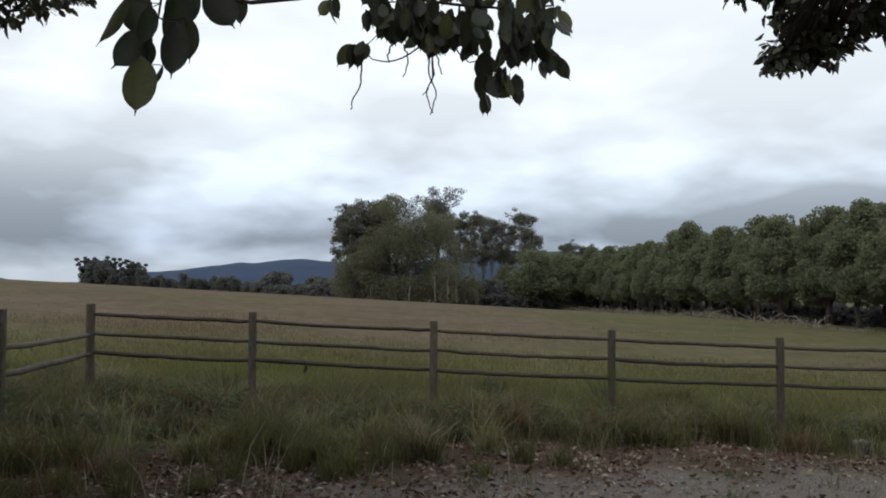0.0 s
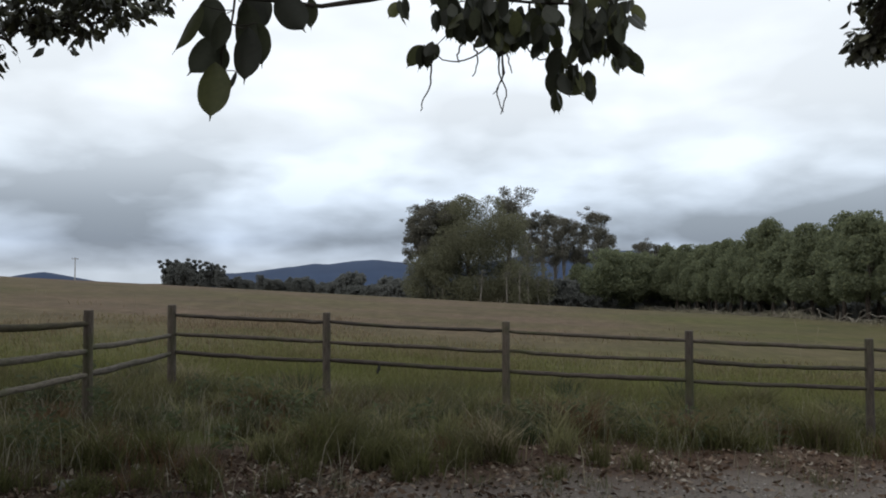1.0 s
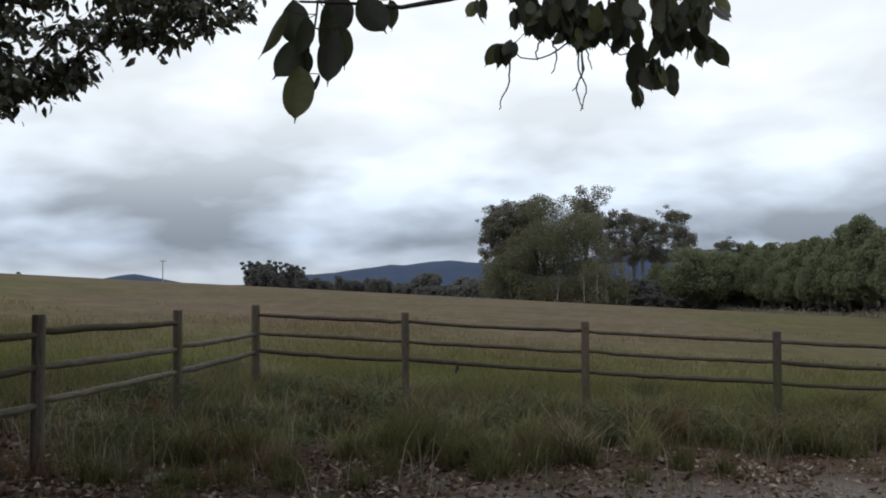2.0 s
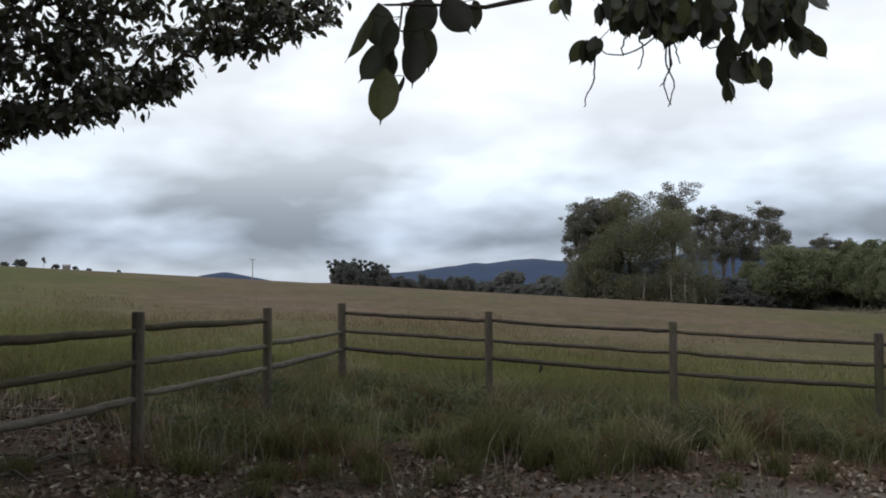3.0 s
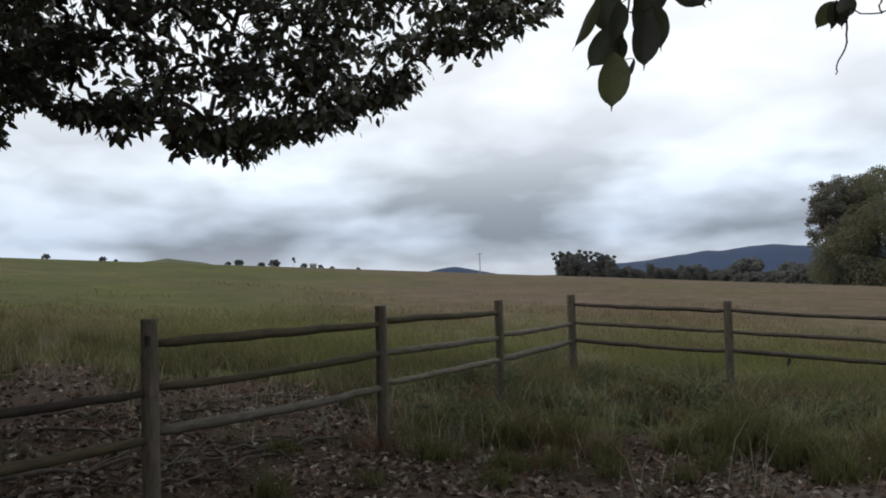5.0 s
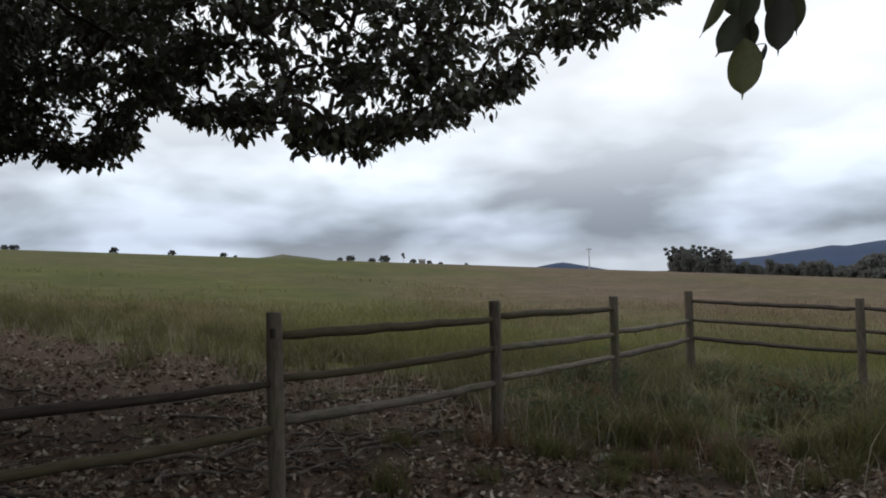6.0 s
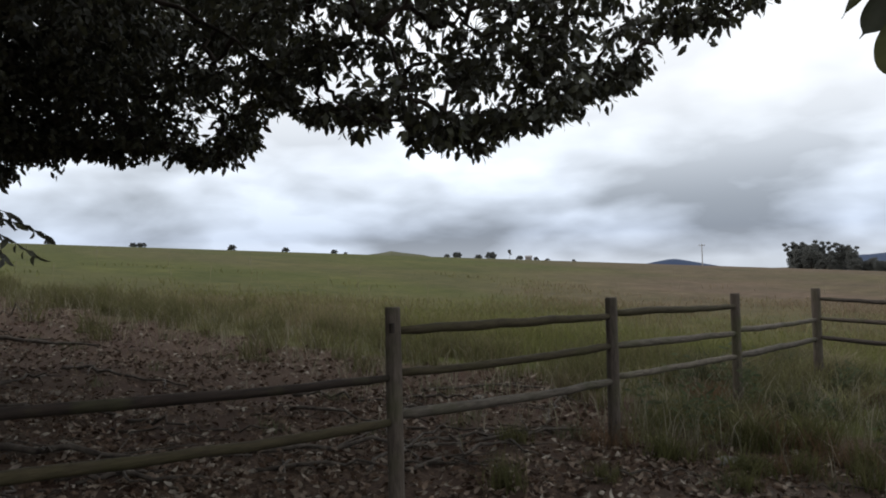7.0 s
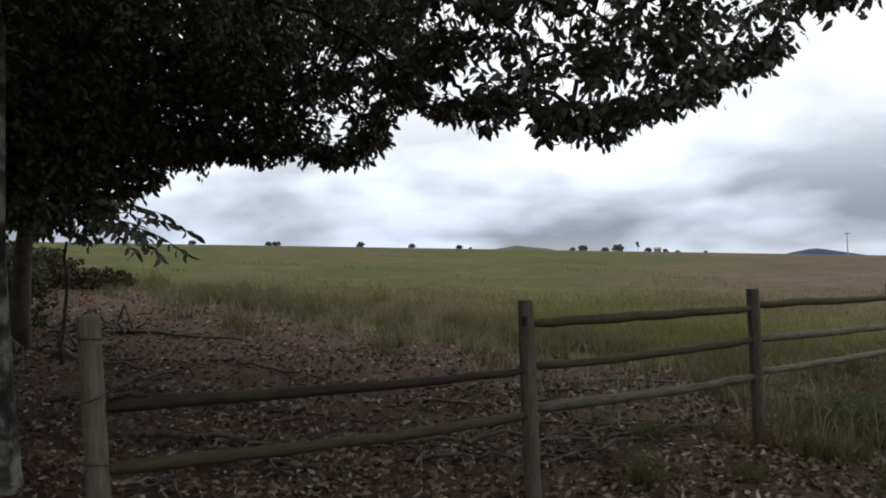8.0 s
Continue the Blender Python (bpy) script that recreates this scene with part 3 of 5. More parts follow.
def build_row():
    rng = np.random.default_rng(11)
    kinds = [windbreak_tree(rng, 10.0, 3.3, 14000), windbreak_tree(rng, 9.6, 3.6, 14000), windbreak_tree(rng, 10.4, 3.1, 14000)]
    n = 0
    for line, (x0, first) in enumerate(((29.8, 46.0), (36.5, 43.0))):
        y = first
        while y < 150:
            x = x0 - (y - 58) * 0.064 + rng.normal(0, 0.4)
            s = rng.uniform(0.86, 1.0) * (1.04 if line else 0.98) * (1 + 0.0012 * (y - 58))
            if n < 3:
                put(kinds[n], x, y, rng.uniform(0, 360), s)
            else:
                again(kinds[n % 3], x, y, rng.uniform(0, 360), s)
            n += 1
            y += rng.uniform(4.4, 5.6) * (1.5 if line else 1.0)


build_row()


def build_middle_trees():
    rng = np.random.default_rng(21)
    # the broad clump
    put(round_tree(rng, 15.6, 7.8, 44000, THICKET_LEAF, size=0.18), *spot(-0.048, 118)[:2], 20)
    put(round_tree(rng, 12.6, 5.4, 24000, THICKET_LEAF, size=0.18), *spot(-0.002, 114)[:2], 80)
    put(round_tree(rng, 9.5, 4.4, 16000, THICKET_LEAF, size=0.18), *spot(-0.092, 116)[:2], 140)
    put(gum_tree(rng, 14.5, 4.6, 34, 15000, 0.17), *spot(-0.098, 121)[:2], 0)
    put(gum_tree(rng, 15.5, 4.2, 34, 14000, 0.17), *spot(-0.062, 124)[:2], 60)
    put(gum_tree(rng, 17.6, 3.4, 24, 9500, 0.17), *spot(0.000, 122)[:2], 30)
    put(gum_tree(rng, 11.8, 2.1, 26, 9000, 0.17), *spot(-0.113, 119)[:2], 0)
    put(gum_tree(rng, 15.0, 3.4, 30, 11000, 0.17), *spot(-0.082, 123)[:2], 200)
    for u, dist, k in ((-0.036, 110.5, 0.30), (-0.004, 108.5, 0.26), (0.010, 109, 0.29), (0.022, 110, 0.26), (0.034, 112, 0.25), (0.046, 114, 0.28)):
        sapling_gum = gum_tree(rng, 17.0, 2.6, 6, 700, 0.3)
        put(sapling_gum, *spot(u, dist)[:2], 0, k)
    # thin gums behind
    a = gum_tree(rng, 17.0, 3.2, 20, 7000, 0.2)
    put(a, *spot(0.040, 150)[:2], 10)
    b = gum_tree(rng, 18.0, 3.8, 22, 8000, 0.2)
    put(b, *spot(0.104, 150)[:2], 10)
    for u, d, s, src in ((0.068, 152, 0.96, a), (0.055, 158, 1.0, b), (0.085, 156, 0.94, a), (0.118, 160, 0.86, a), (0.155, 170, 0.80, b), (0.172, 172, 0.82, a), (0.190, 178, 0.80, b), (0.022, 150, 0.9, b)):
        x, y, z = spot(u, d)
        again(src, x, y, rng.uniform(0, 360), s)
    # bright green trees between the clump and the row
    c = round_tree(rng, 9.5, 4.2, 9000, ROW_LEAF, "field_edge_tree", "rounded green tree with light tips at the field edge", "field edge trees", 0.18)
    put(c, *spot(0.118, 128)[:2], 0)
    for u, d, s in ((0.150, 132, 1.0), (0.178, 136, 0.98), (0.085, 146, 0.82), (0.132, 140, 1.05), (0.200, 140, 1.0)):
        x, y, z = spot(u, d)
        again(c, x, y, rng.uniform(0, 360), s)
    # dark hedge and low bushes along the far edge of the field
    h = round_tree(rng, 3.0, 2.6, 2200, FAR_LEAF, "hedge_bush", "low dark bush in the hedge round the field", "hedge bushes", 0.0, 0.3)
    put(h, *spot(-0.13, 175)[:2], 0)
    for k in range(46):
        u = -0.36 + 0.0068 * k
        d = 258 - 130 * smooth(u, -0.33, -0.10) + rng.uniform(-4, 4)
        x, y, z = spot(u, float(d))
        again(h, x, y, rng.uniform(0, 360), rng.uniform(0.6, 1.0))
    for u, d, s in ((-0.195, 190, 1.9), (-0.206, 195, 1.6), (-0.258, 220, 1.5), (-0.150, 170, 1.5), (0.03, 126, 1.4), (0.05, 128, 1.3), (0.065, 128, 1.5), (0.012, 124, 1.2)):
        x, y, z = spot(u, d)
        again(h, x, y, rng.uniform(0, 360), s)
    # undergrowth at the foot of the field edge trees
    for k in range(20):
        x, y, z = spot(0.07 + 0.0075 * k, 124 + 0.7 * k + rng.uniform(-2, 2))
        again(h, x, y, rng.uniform(0, 360), rng.uniform(0.5, 0.85))
    # low growth behind the tree row
    for k in range(46):
        y = 46 + k * 2.3
        again(h, 39.5 - (y - 58) * 0.064 + rng.normal(0, 1.0), y, rng.uniform(0, 360), rng.uniform(0.62, 0.95))
    # far wood on the crest
    w = round_tree(rng, 8.0, 4.0, 3000, FAR_LEAF, "far_wood_tree", "dark tree of the far wood on the crest", "far wood", 0.1, 0.4)
    put(w, *spot(-0.43, 232)[:2], 0, 0.65)
    g = gum_tree(rng, 10.5, 2.6, 10, 1500, 0.5, False)
    for c in g.children:
        if c.name.startswith("crown"):
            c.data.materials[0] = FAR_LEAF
    put(g, *spot(-0.425, 230)[:2], 0, 0.75)
    for k in range(72):
        u = -0.434 + 0.0034 * k + rng.uniform(-0.002, 0.002)
        x, y, z = spot(u, 228 + rng.uniform(-4, 9) - 14 * smooth(u, -0.34, -0.2))
        again(w, x, y, rng.uniform(0, 360), (0.66 - 0.26 * smooth(u, -0.385, -0.345) - 0.06 * smooth(u, -0.3, -0.2)) * rng.uniform(0.5, 1.2), rng.uniform(0.9, 1.35))
    for u in (-0.436, -0.430, -0.425, -0.418, -0.412, -0.405, -0.397, -0.388, -0.372, -0.366):
        x, y, z = spot(u, 230 + rng.uniform(-4, 6))
        again(g, x, y, rng.uniform(0, 360), rng.uniform(0.62, 0.82))


build_middle_trees()


def build_crest():
    """Bushes, a pole and a shed that show over the crest."""
    rng = np.random.default_rng(31)
    b = round_tree(rng, 3.2, 3.0, 1800, FAR_LEAF, "crest_bush", "small dark bush on the skyline", "bushes on the skyline", 0.0, 0.4)
    size = 0.52
    marks = ((-43.3, 1.35), (-44.2, 0.9), (-45.7, 1.15), (-46.4, 0.75), (-41.3, 0.9), (-40.2, 0.7), (-39.4, 0.6), (-54.3, 0.9), (-53.5, 0.5), (-57.6, 0.9), (-61.2, 1.05), (-67.0, 1.1), (-67.5, 0.8), (-37.6, 0.5), (-72.5, 0.9))
    for k, (az, s) in enumerate(marks):
        x, y = 252 * math.sin(radians(az)), 252 * math.cos(radians(az)) - 0.9
        if k == 0:
            put(b, x, y, 0, s * size)
        else:
            again(b, x, y, rng.uniform(0, 360), s * size, rng.uniform(0.75, 1.1))
    t = gum_tree(rng, 5.2, 1.4, 7, 700, 0.35, False)
    tagged(t, "lone small tree on the skyline", "tree", "bushes on the skyline")
    put(t, 252 * math.sin(radians(-42.0)), 252 * math.cos(radians(-42.0)) - 0.9, 0, 0.6)
    # utility pole
    az = -29.05
    x, y = 262 * math.sin(radians(az)), 262 * math.cos(radians(az)) - 0.9
    z = float(land(x, y))
    pole = thing("utility_pole", (x, y, z - 0.5), "grey wooden utility pole with one crossarm", "pole", turn=-az)
    v, f = tube([(0, 0, 0), (0, 0, 3.5), (0, 0, 7.2)], [0.17, 0.15, 0.12], 8)
    mesh_object("shaft", v, f, POLE_WOOD, pole)
    v, f = tube([(-0.9, 0.16, 6.75), (0.9, 0.16, 6.75)], 0.11, 6)
    mesh_object("crossarm", v, f, POLE_WOOD, pole)
    for dx in (-0.8, 0.8):
        v, f = tube([(dx, 0.16, 6.8), (dx, 0.16, 7.0), (dx, 0.16, 7.1)], [0.06, 0.08, 0.05], 6)
        mesh_object("insulator", v, f, POLE_WOOD, pole)
    # shed among the bushes
    az = -40.7
    x, y = 256 * math.sin(radians(az)), 256 * math.cos(radians(az)) - 0.9
    shed = thing("field_shed", (x, y, float(land(x, y)) - 0.3), "small grey shed among bushes on the skyline", "shed", turn=-az, scale=0.65)
    bm = bmesh.new()
    bmesh.ops.create_cube(bm, size=1, matrix=Matrix.Translation((0, 0, 1.0)) @ Matrix.Diagonal((3.2, 2.2, 2.0, 1)))
    me = bpy.data.meshes.new("wall")
    bm.to_mesh(me)
    bm.free()
    me.materials.append(SHED)
    new("wall", me).parent = shed
    rv = [(-1.8, -1.3, 2.0), (1.8, -1.3, 2.0), (1.8, 1.3, 2.0), (-1.8, 1.3, 2.0), (-1.8, 0, 2.7), (1.8, 0, 2.7)]
    mesh_object("roof", rv, [(0, 1, 5, 4), (2, 3, 4, 5), (0, 4, 3), (1, 2, 5), (3, 2, 1, 0)], SHED_ROOF, shed)


build_crest()


# ---- the tree beside the fence ----
def aim(az, el, d, eye=EYE):
    """A place seen from the standing point by azimuth, height angle and distance."""
    c = d * math.cos(radians(el))
    return np.array([eye[0] + c * math.sin(radians(az)), eye[1] + c * math.cos(radians(az)), eye[2] + d * math.sin(radians(el))])


def whorls(centre, radii, count, rng, size, per=7):
    """Leafy twig ends in an ellipsoid: each a rosette of drooping leaves."""
    d = rng.normal(0, 1, (count, 3))
    d /= np.linalg.norm(d, axis=1, keepdims=True)
    p = np.asarray(centre) + d * np.asarray(radii) * (rng.uniform(0.05, 1, count) ** 0.62)[:, None]
    base = np.repeat(p, per, 0) + rng.normal(0, size * 0.32, (count * per, 3))
    ang = np.tile(np.arange(per) * 2 * math.pi / per, count) + np.repeat(rng.uniform(0, 6.28, count), per)
    way = np.stack([np.cos(ang), np.sin(ang), rng.uniform(-1.7, -0.3, count * per)], 1) + np.repeat(d * 0.5, per, 0)
    way += rng.normal(0, 0.25, way.shape)
    return base, way, size * rng.uniform(0.7, 1.15, count * per), p


# mean camera place while turned left, and the crown's lower edge seen from it
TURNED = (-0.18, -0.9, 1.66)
VIEW_OUTLINE = ((-90, 2.0), (-79.5, 3.4), (-77.6, 3.8), (-76, 5.0), (-73.6, 6.6), (-72.4, 6.3), (-70, 6.8), (-66.5, 6.9), (-63.2, 6.5), (-61.5, 6.9), (-59.6, 7.7), (-59.1, 10.4), (-57.8, 10.5), (-56.1, 9.2), (-51.5, 9.25), (-49.7, 10.1),
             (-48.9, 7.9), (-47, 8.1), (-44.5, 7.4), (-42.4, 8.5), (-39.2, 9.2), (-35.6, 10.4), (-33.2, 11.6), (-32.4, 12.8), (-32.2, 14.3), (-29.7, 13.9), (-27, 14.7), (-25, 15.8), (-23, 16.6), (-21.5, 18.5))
# gaps between the boughs, cut to fit the camera's view: azimuth, height angle, half-widths
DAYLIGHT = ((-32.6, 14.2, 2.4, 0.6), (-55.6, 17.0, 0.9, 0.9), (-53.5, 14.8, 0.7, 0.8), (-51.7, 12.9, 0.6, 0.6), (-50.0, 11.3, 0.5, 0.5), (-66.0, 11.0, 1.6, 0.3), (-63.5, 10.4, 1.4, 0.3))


def view_outline(az):
    """Height angle of the lowest leaves of the shade tree by azimuth, fitted to the camera's view."""
    return float(np.interp(az, *zip(*VIEW_OUTLINE)))


def in_view_outline(p, size):
    """Which leaf whorls of the shade tree to keep: above its outline and clear of the gaps, both fitted to the camera's
    view.
    """
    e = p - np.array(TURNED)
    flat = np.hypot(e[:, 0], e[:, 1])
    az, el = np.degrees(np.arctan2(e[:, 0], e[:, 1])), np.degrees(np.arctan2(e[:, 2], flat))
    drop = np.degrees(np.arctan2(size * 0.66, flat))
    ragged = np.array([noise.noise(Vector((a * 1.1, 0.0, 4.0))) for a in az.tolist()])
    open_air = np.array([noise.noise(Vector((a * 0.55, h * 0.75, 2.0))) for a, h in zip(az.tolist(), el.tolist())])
    ok = (el - drop > np.interp(az, *zip(*VIEW_OUTLINE)) + 0.5 * np.maximum(ragged, -0.2)) | (az < -90)
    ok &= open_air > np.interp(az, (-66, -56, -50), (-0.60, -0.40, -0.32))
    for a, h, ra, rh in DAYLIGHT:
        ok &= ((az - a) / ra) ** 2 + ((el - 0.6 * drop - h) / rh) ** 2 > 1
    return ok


def build_shade_tree():
    rng = np.random.default_rng(41)
    x, y = -6.42, -0.48
    g = float(land(x, y))
    tree = thing("shade_tree", (0, 0, 0), "large broad-leaved shade tree with a mottled trunk and low boughs", "tree")
    fork = np.array([x - 0.1, y + 0.05, 3.4])
    trunk_line = np.array([(x, y, g - 0.3), (x + 0.02, y, g + 0.1), (x - 0.02, y + 0.02, 1.0), (x + 0.03, y - 0.02, 1.8), (x - 0.05, y + 0.03, 2.6), fork, (x - 0.2, y - 0.1, 4.8), (x - 0.1, y - 0.3, 6.8)])
    v, f = tube(trunk_line, [0.34, 0.27, 0.235, 0.23, 0.22, 0.21, 0.15, 0.06], 14, 0.06, rng)
    mesh_object("trunk", v, f, BARK, tree, "mottled grey and pale trunk", smooth=True)
    # pads of foliage, placed to fit the camera's view: azimuth, height angle, distance, half-width, half-height
    def far_off(az):
        return float(np.interp(az, (-90, -70, -60, -54, -45, -36, -22), (10.0, 10.2, 9.4, 7.6, 7.2, 8.0, 8.6)))

    boughs = []
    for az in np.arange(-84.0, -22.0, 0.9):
        tip = view_outline(az) + rng.uniform(0.9, 2.0)
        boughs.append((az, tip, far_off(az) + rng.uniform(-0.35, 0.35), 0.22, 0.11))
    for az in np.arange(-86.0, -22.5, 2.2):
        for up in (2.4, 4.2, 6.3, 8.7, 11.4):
            el = view_outline(az) + up + rng.uniform(-0.7, 0.7)
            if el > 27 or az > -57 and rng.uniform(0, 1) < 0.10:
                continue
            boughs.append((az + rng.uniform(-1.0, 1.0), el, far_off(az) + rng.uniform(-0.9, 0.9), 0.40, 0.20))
    # boughs above the view, added to shade the ground
    for k in range(60):
        boughs.append((rng.uniform(-125, -28), rng.uniform(25, 62), rng.uniform(5.5, 8.5), 1.1, 0.55))
    for k in range(120):
        boughs.append((rng.uniform(-104, -68), rng.uniform(8, 33), rng.uniform(9.0, 12.8), 0.9, 0.55))
    for k in range(40):
        boughs.append((rng.uniform(-104, -83), rng.uniform(3.5, 14), rng.uniform(8.0, 12.0), 0.9, 0.5))
    # unseen boughs at the side and behind, added to darken the left ground
    for k in range(36):
        boughs.append((rng.uniform(-145, -98), rng.uniform(26, 72), rng.uniform(4.5, 9.0), 1.1, 0.6))
    wood, B, W, S = [], [], [], []
    grown = [fork, trunk_line[4] * 0.4 + fork * 0.6, trunk_line[6]]
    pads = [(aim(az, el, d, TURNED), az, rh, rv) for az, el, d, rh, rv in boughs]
    # a dense roof of the crown, mostly out of view, added to darken the litter
    pads += [(np.array([rng.uniform(-14, -3.0), rng.uniform(-7, 4.5), rng.uniform(3.9, 8.0)]), -80.0, 1.1, 0.4) for k in range(125)]
    pads.sort(key=lambda b: float(np.linalg.norm(b[0] - fork)))
    for c, az, rh, rv in pads:
        dense = float(np.interp(az, (-74, -58, -52), (1.0, 0.75, 0.0)))
        n = int(np.interp(rh, (0.2, 0.4, 0.9, 1.1), (7 + 5 * dense, 17 + 20 * dense, 110, 90)))
        base, way, size, tips = whorls(c, (rh, rh, rv), n, rng, 0.124 - 0.014 * dense)
        held = in_view_outline(tips + rng.normal(0, 0.03, tips.shape), 0.13)
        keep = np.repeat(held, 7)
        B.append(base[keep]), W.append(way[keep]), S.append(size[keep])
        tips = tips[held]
        start = min(grown, key=lambda q: np.linalg.norm(c - q) + 0.55 * np.linalg.norm(q - fork))
        limb = bend(start, c, 8, -0.10 * np.linalg.norm(c - start), rng, 0.035)
        thick = 0.012 + 0.05 / (1 + 0.6 * np.linalg.norm(start - fork))
        v, f = tube(limb, np.linspace(thick, 0.008, 8), 6, 0.05, rng)
        mesh_object("bough", v, f, DARK_BARK, tree, smooth=True)
        grown += [limb[3], limb[5], limb[7]]
        for tip in tips[:: max(1, n // 14)]:
            wood.append(tube(bend(limb[6], tip, 4, -0.03, rng, 0.015), np.linspace(0.005, 0.0025, 4), 3))
    v, f = join(wood)
    tagged(mesh_object("twig_growth", v, f, DARK_BARK, tree), kind="stuff")
    v, f = leaf_cloud(np.concatenate(B), np.concatenate(W), np.concatenate(S), rng, 0.88)
    crown = mesh_object("crown", v, f, NEAR_LEAF, tree)
    tagged(crown, kind="stuff")
    # low sprig of long leaflets
    parts = []
    base, way, size = [], [], []
    for (a0, e0), (a1, e1) in (((-80, 4.2), (-73.4, 2.7)), ((-79, 3.8), (-74.0, 1.5)), ((-79, 3.6), (-75.6, 1.3)), ((-80, 4.0), (-77.2, 1.7)), ((-80.5, 5.0), (-75.2, 3.8)), ((-80, 3.6), (-76.4, 2.5))):
        p = bend(aim(a0, e0, 6.6), aim(a1, e1, 6.0), 13, -0.05, rng, 0.006)
        parts.append(tube(p, np.linspace(0.006, 0.002, 13), 4))
        d = p[-1] - p[0]
        sd = np.cross(d / np.linalg.norm(d), (0, 0, 1))
        for q in p[2:]:
            for sgn in (-1, 1):
                base.append(q), way.append(sd * sgn * 0.8 + d * 0.6 + np.array((0, 0, -0.6)) + rng.normal(0, 0.15, 3)), size.append(rng.uniform(0.08, 0.12))
    v, f = join(parts)
    mesh_object("sprig_stalk", v, f, DARK_BARK, tree)
    v, f = leaf_cloud(np.array(base), np.array(way), np.array(size), rng, 0.75)
    mesh_object("sprig_leaves", v, f, NEAR_LEAF, tree)


build_shade_tree()


def build_slender_tree():
    """A thin dark tree that rises through the low boughs."""
    rng = np.random.default_rng(43)
    x, y = -14.1, 0.72
    g = float(land(x, y))
    tree = thing("slender_tree", (x, y, g), "slender dark-stemmed tree rising into the low boughs", "tree")
    stem = np.array([(0, 0, -0.3), (0.02, 0.03, 0.6), (-0.02, 0.10, 1.4), (0.03, 0.24, 2.4), (0.0, 0.42, 3.6), (-0.1, 0.55, 5.2)])
    v, f = tube(stem, [0.19, 0.15, 0.13, 0.12, 0.10, 0.05], 10, 0.08, rng)
    mesh_object("trunk", v, f, DARK_BARK, tree, smooth=True)
    B, W, S = [], [], []
    for e in ((0.9, 0.5, 4.4), (-0.8, 0.9, 4.8), (0.2, 1.1, 5.6), (0.5, -0.4, 5.4), (-0.3, 0.2, 6.0)):
        v, f = tube(bend(stem[4], e, 6, -0.1, rng, 0.03), np.linspace(0.05, 0.012, 6), 6)
        mesh_object("bough", v, f, DARK_BARK, tree, smooth=True)
        base, way, size, tips = whorls(e, (0.7, 0.7, 0.4), 60, rng, 0.12)
        B.append(base), W.append(way), S.append(size)
    v, f = leaf_cloud(np.concatenate(B), np.concatenate(W), np.concatenate(S), rng)
    tagged(mesh_object("crown", v, f, NEAR_LEAF, tree), kind="stuff")


build_slender_tree()


# ---- trees added left and behind, mostly out of view, to shade the litter ----
def build_shading_trees():
    rng = np.random.default_rng(45)
    tree = thing("avenue_tree", (0, 0, 0), "dark broad-leaved tree added at the side to shade the litter", "tree", "avenue trees")
    v, f = tube([(0, 0, -0.3), (0, 0, 0.2), (0.05, 0, 1.6), (0, 0.1, 3.2), (-0.1, 0.1, 5.6)], [0.40, 0.30, 0.25, 0.22, 0.10], 12, 0.06, rng)
    mesh_object("trunk", v, f, BARK, tree, smooth=True)
    B, W, S = [], [], []
    for k in range(70):
        a, r = rng.uniform(0, 6.28), 4.0 * rng.uniform(0.05, 1) ** 0.5
        c = np.array([r * math.cos(a), r * math.sin(a), rng.uniform(2.5, 7.4 - 0.5 * r)])
        base, way, size, tips = whorls(c, (0.9, 0.9, 0.55), 46, rng, 0.15, 6)
        B.append(base), W.append(way), S.append(size)
        v, f = tube(bend((0, 0, 3.0), c, 7, -0.3, rng, 0.04), np.linspace(0.05, 0.01, 7), 5)
        mesh_object("bough", v, f, DARK_BARK, tree)
    v, f = leaf_cloud(np.concatenate(B), np.concatenate(W), np.concatenate(S), rng)
    tagged(mesh_object("crown", v, f, NEAR_LEAF, tree), kind="stuff")
    put(tree, -15.6, -1.9, 40)
    for x, y, t, k in ((-9.0, -6.5, 110, 1.05), (-2.5, -9.5, 200, 1.1), (-20.0, -3.6, 300, 1.1), (-6.2, -4.4, 70, 0.9)):
        again(tree, x, y, t, k)


build_shading_trees()


# ---- the tree overhead, whose branches hang into the view ----
def ahead(u, w, d):
    """A place d ahead of the standing point, u to the side and w up for each metre."""
    return np.array([EYE[0] + u * d, EYE[1] + d, EYE[2] + w * d])


def big_leaf_mesh(seed, wide):
    """One large leaf: two halves folded on the midrib, drawn-out tip, waved rim."""
    rng = np.random.default_rng(seed)
    n = 20
    verts, faces = [], []
    for k in range(n + 1):
        s = k / n
        half = wide * float(np.interp(s, (0, 0.06, 0.15, 0.28, 0.42, 0.58, 0.70, 0.79, 0.85, 0.90, 1.0), (0.02, 0.36, 0.68, 0.93, 1.0, 0.95, 0.78, 0.54, 0.27, 0.07, 0.015)))
        dip = -0.10 * s * s
        for j, e in enumerate((-1.0, -0.5, 0.0, 0.5, 1.0)):
            verts.append((e * half, 0.10 * abs(e) * half * 2 + dip + (0.008 * math.sin(9 * s + seed) if abs(e) == 1 else 0), s))
    for k in range(n):
        for j in range(4):
            a = k * 5 + j
            faces.append((a, a + 1, a + 6, a + 5))
    me = bpy.data.meshes.new("leaf")
    me.from_pydata(verts, [], faces)
    me.materials.append(BIG_LEAF)
    me.polygons.foreach_set("use_smooth", [True] * len(me.polygons))
    return me


LEAVES = [big_leaf_mesh(k, w) for k, w in enumerate((0.262, 0.275, 0.23, 0.25))]


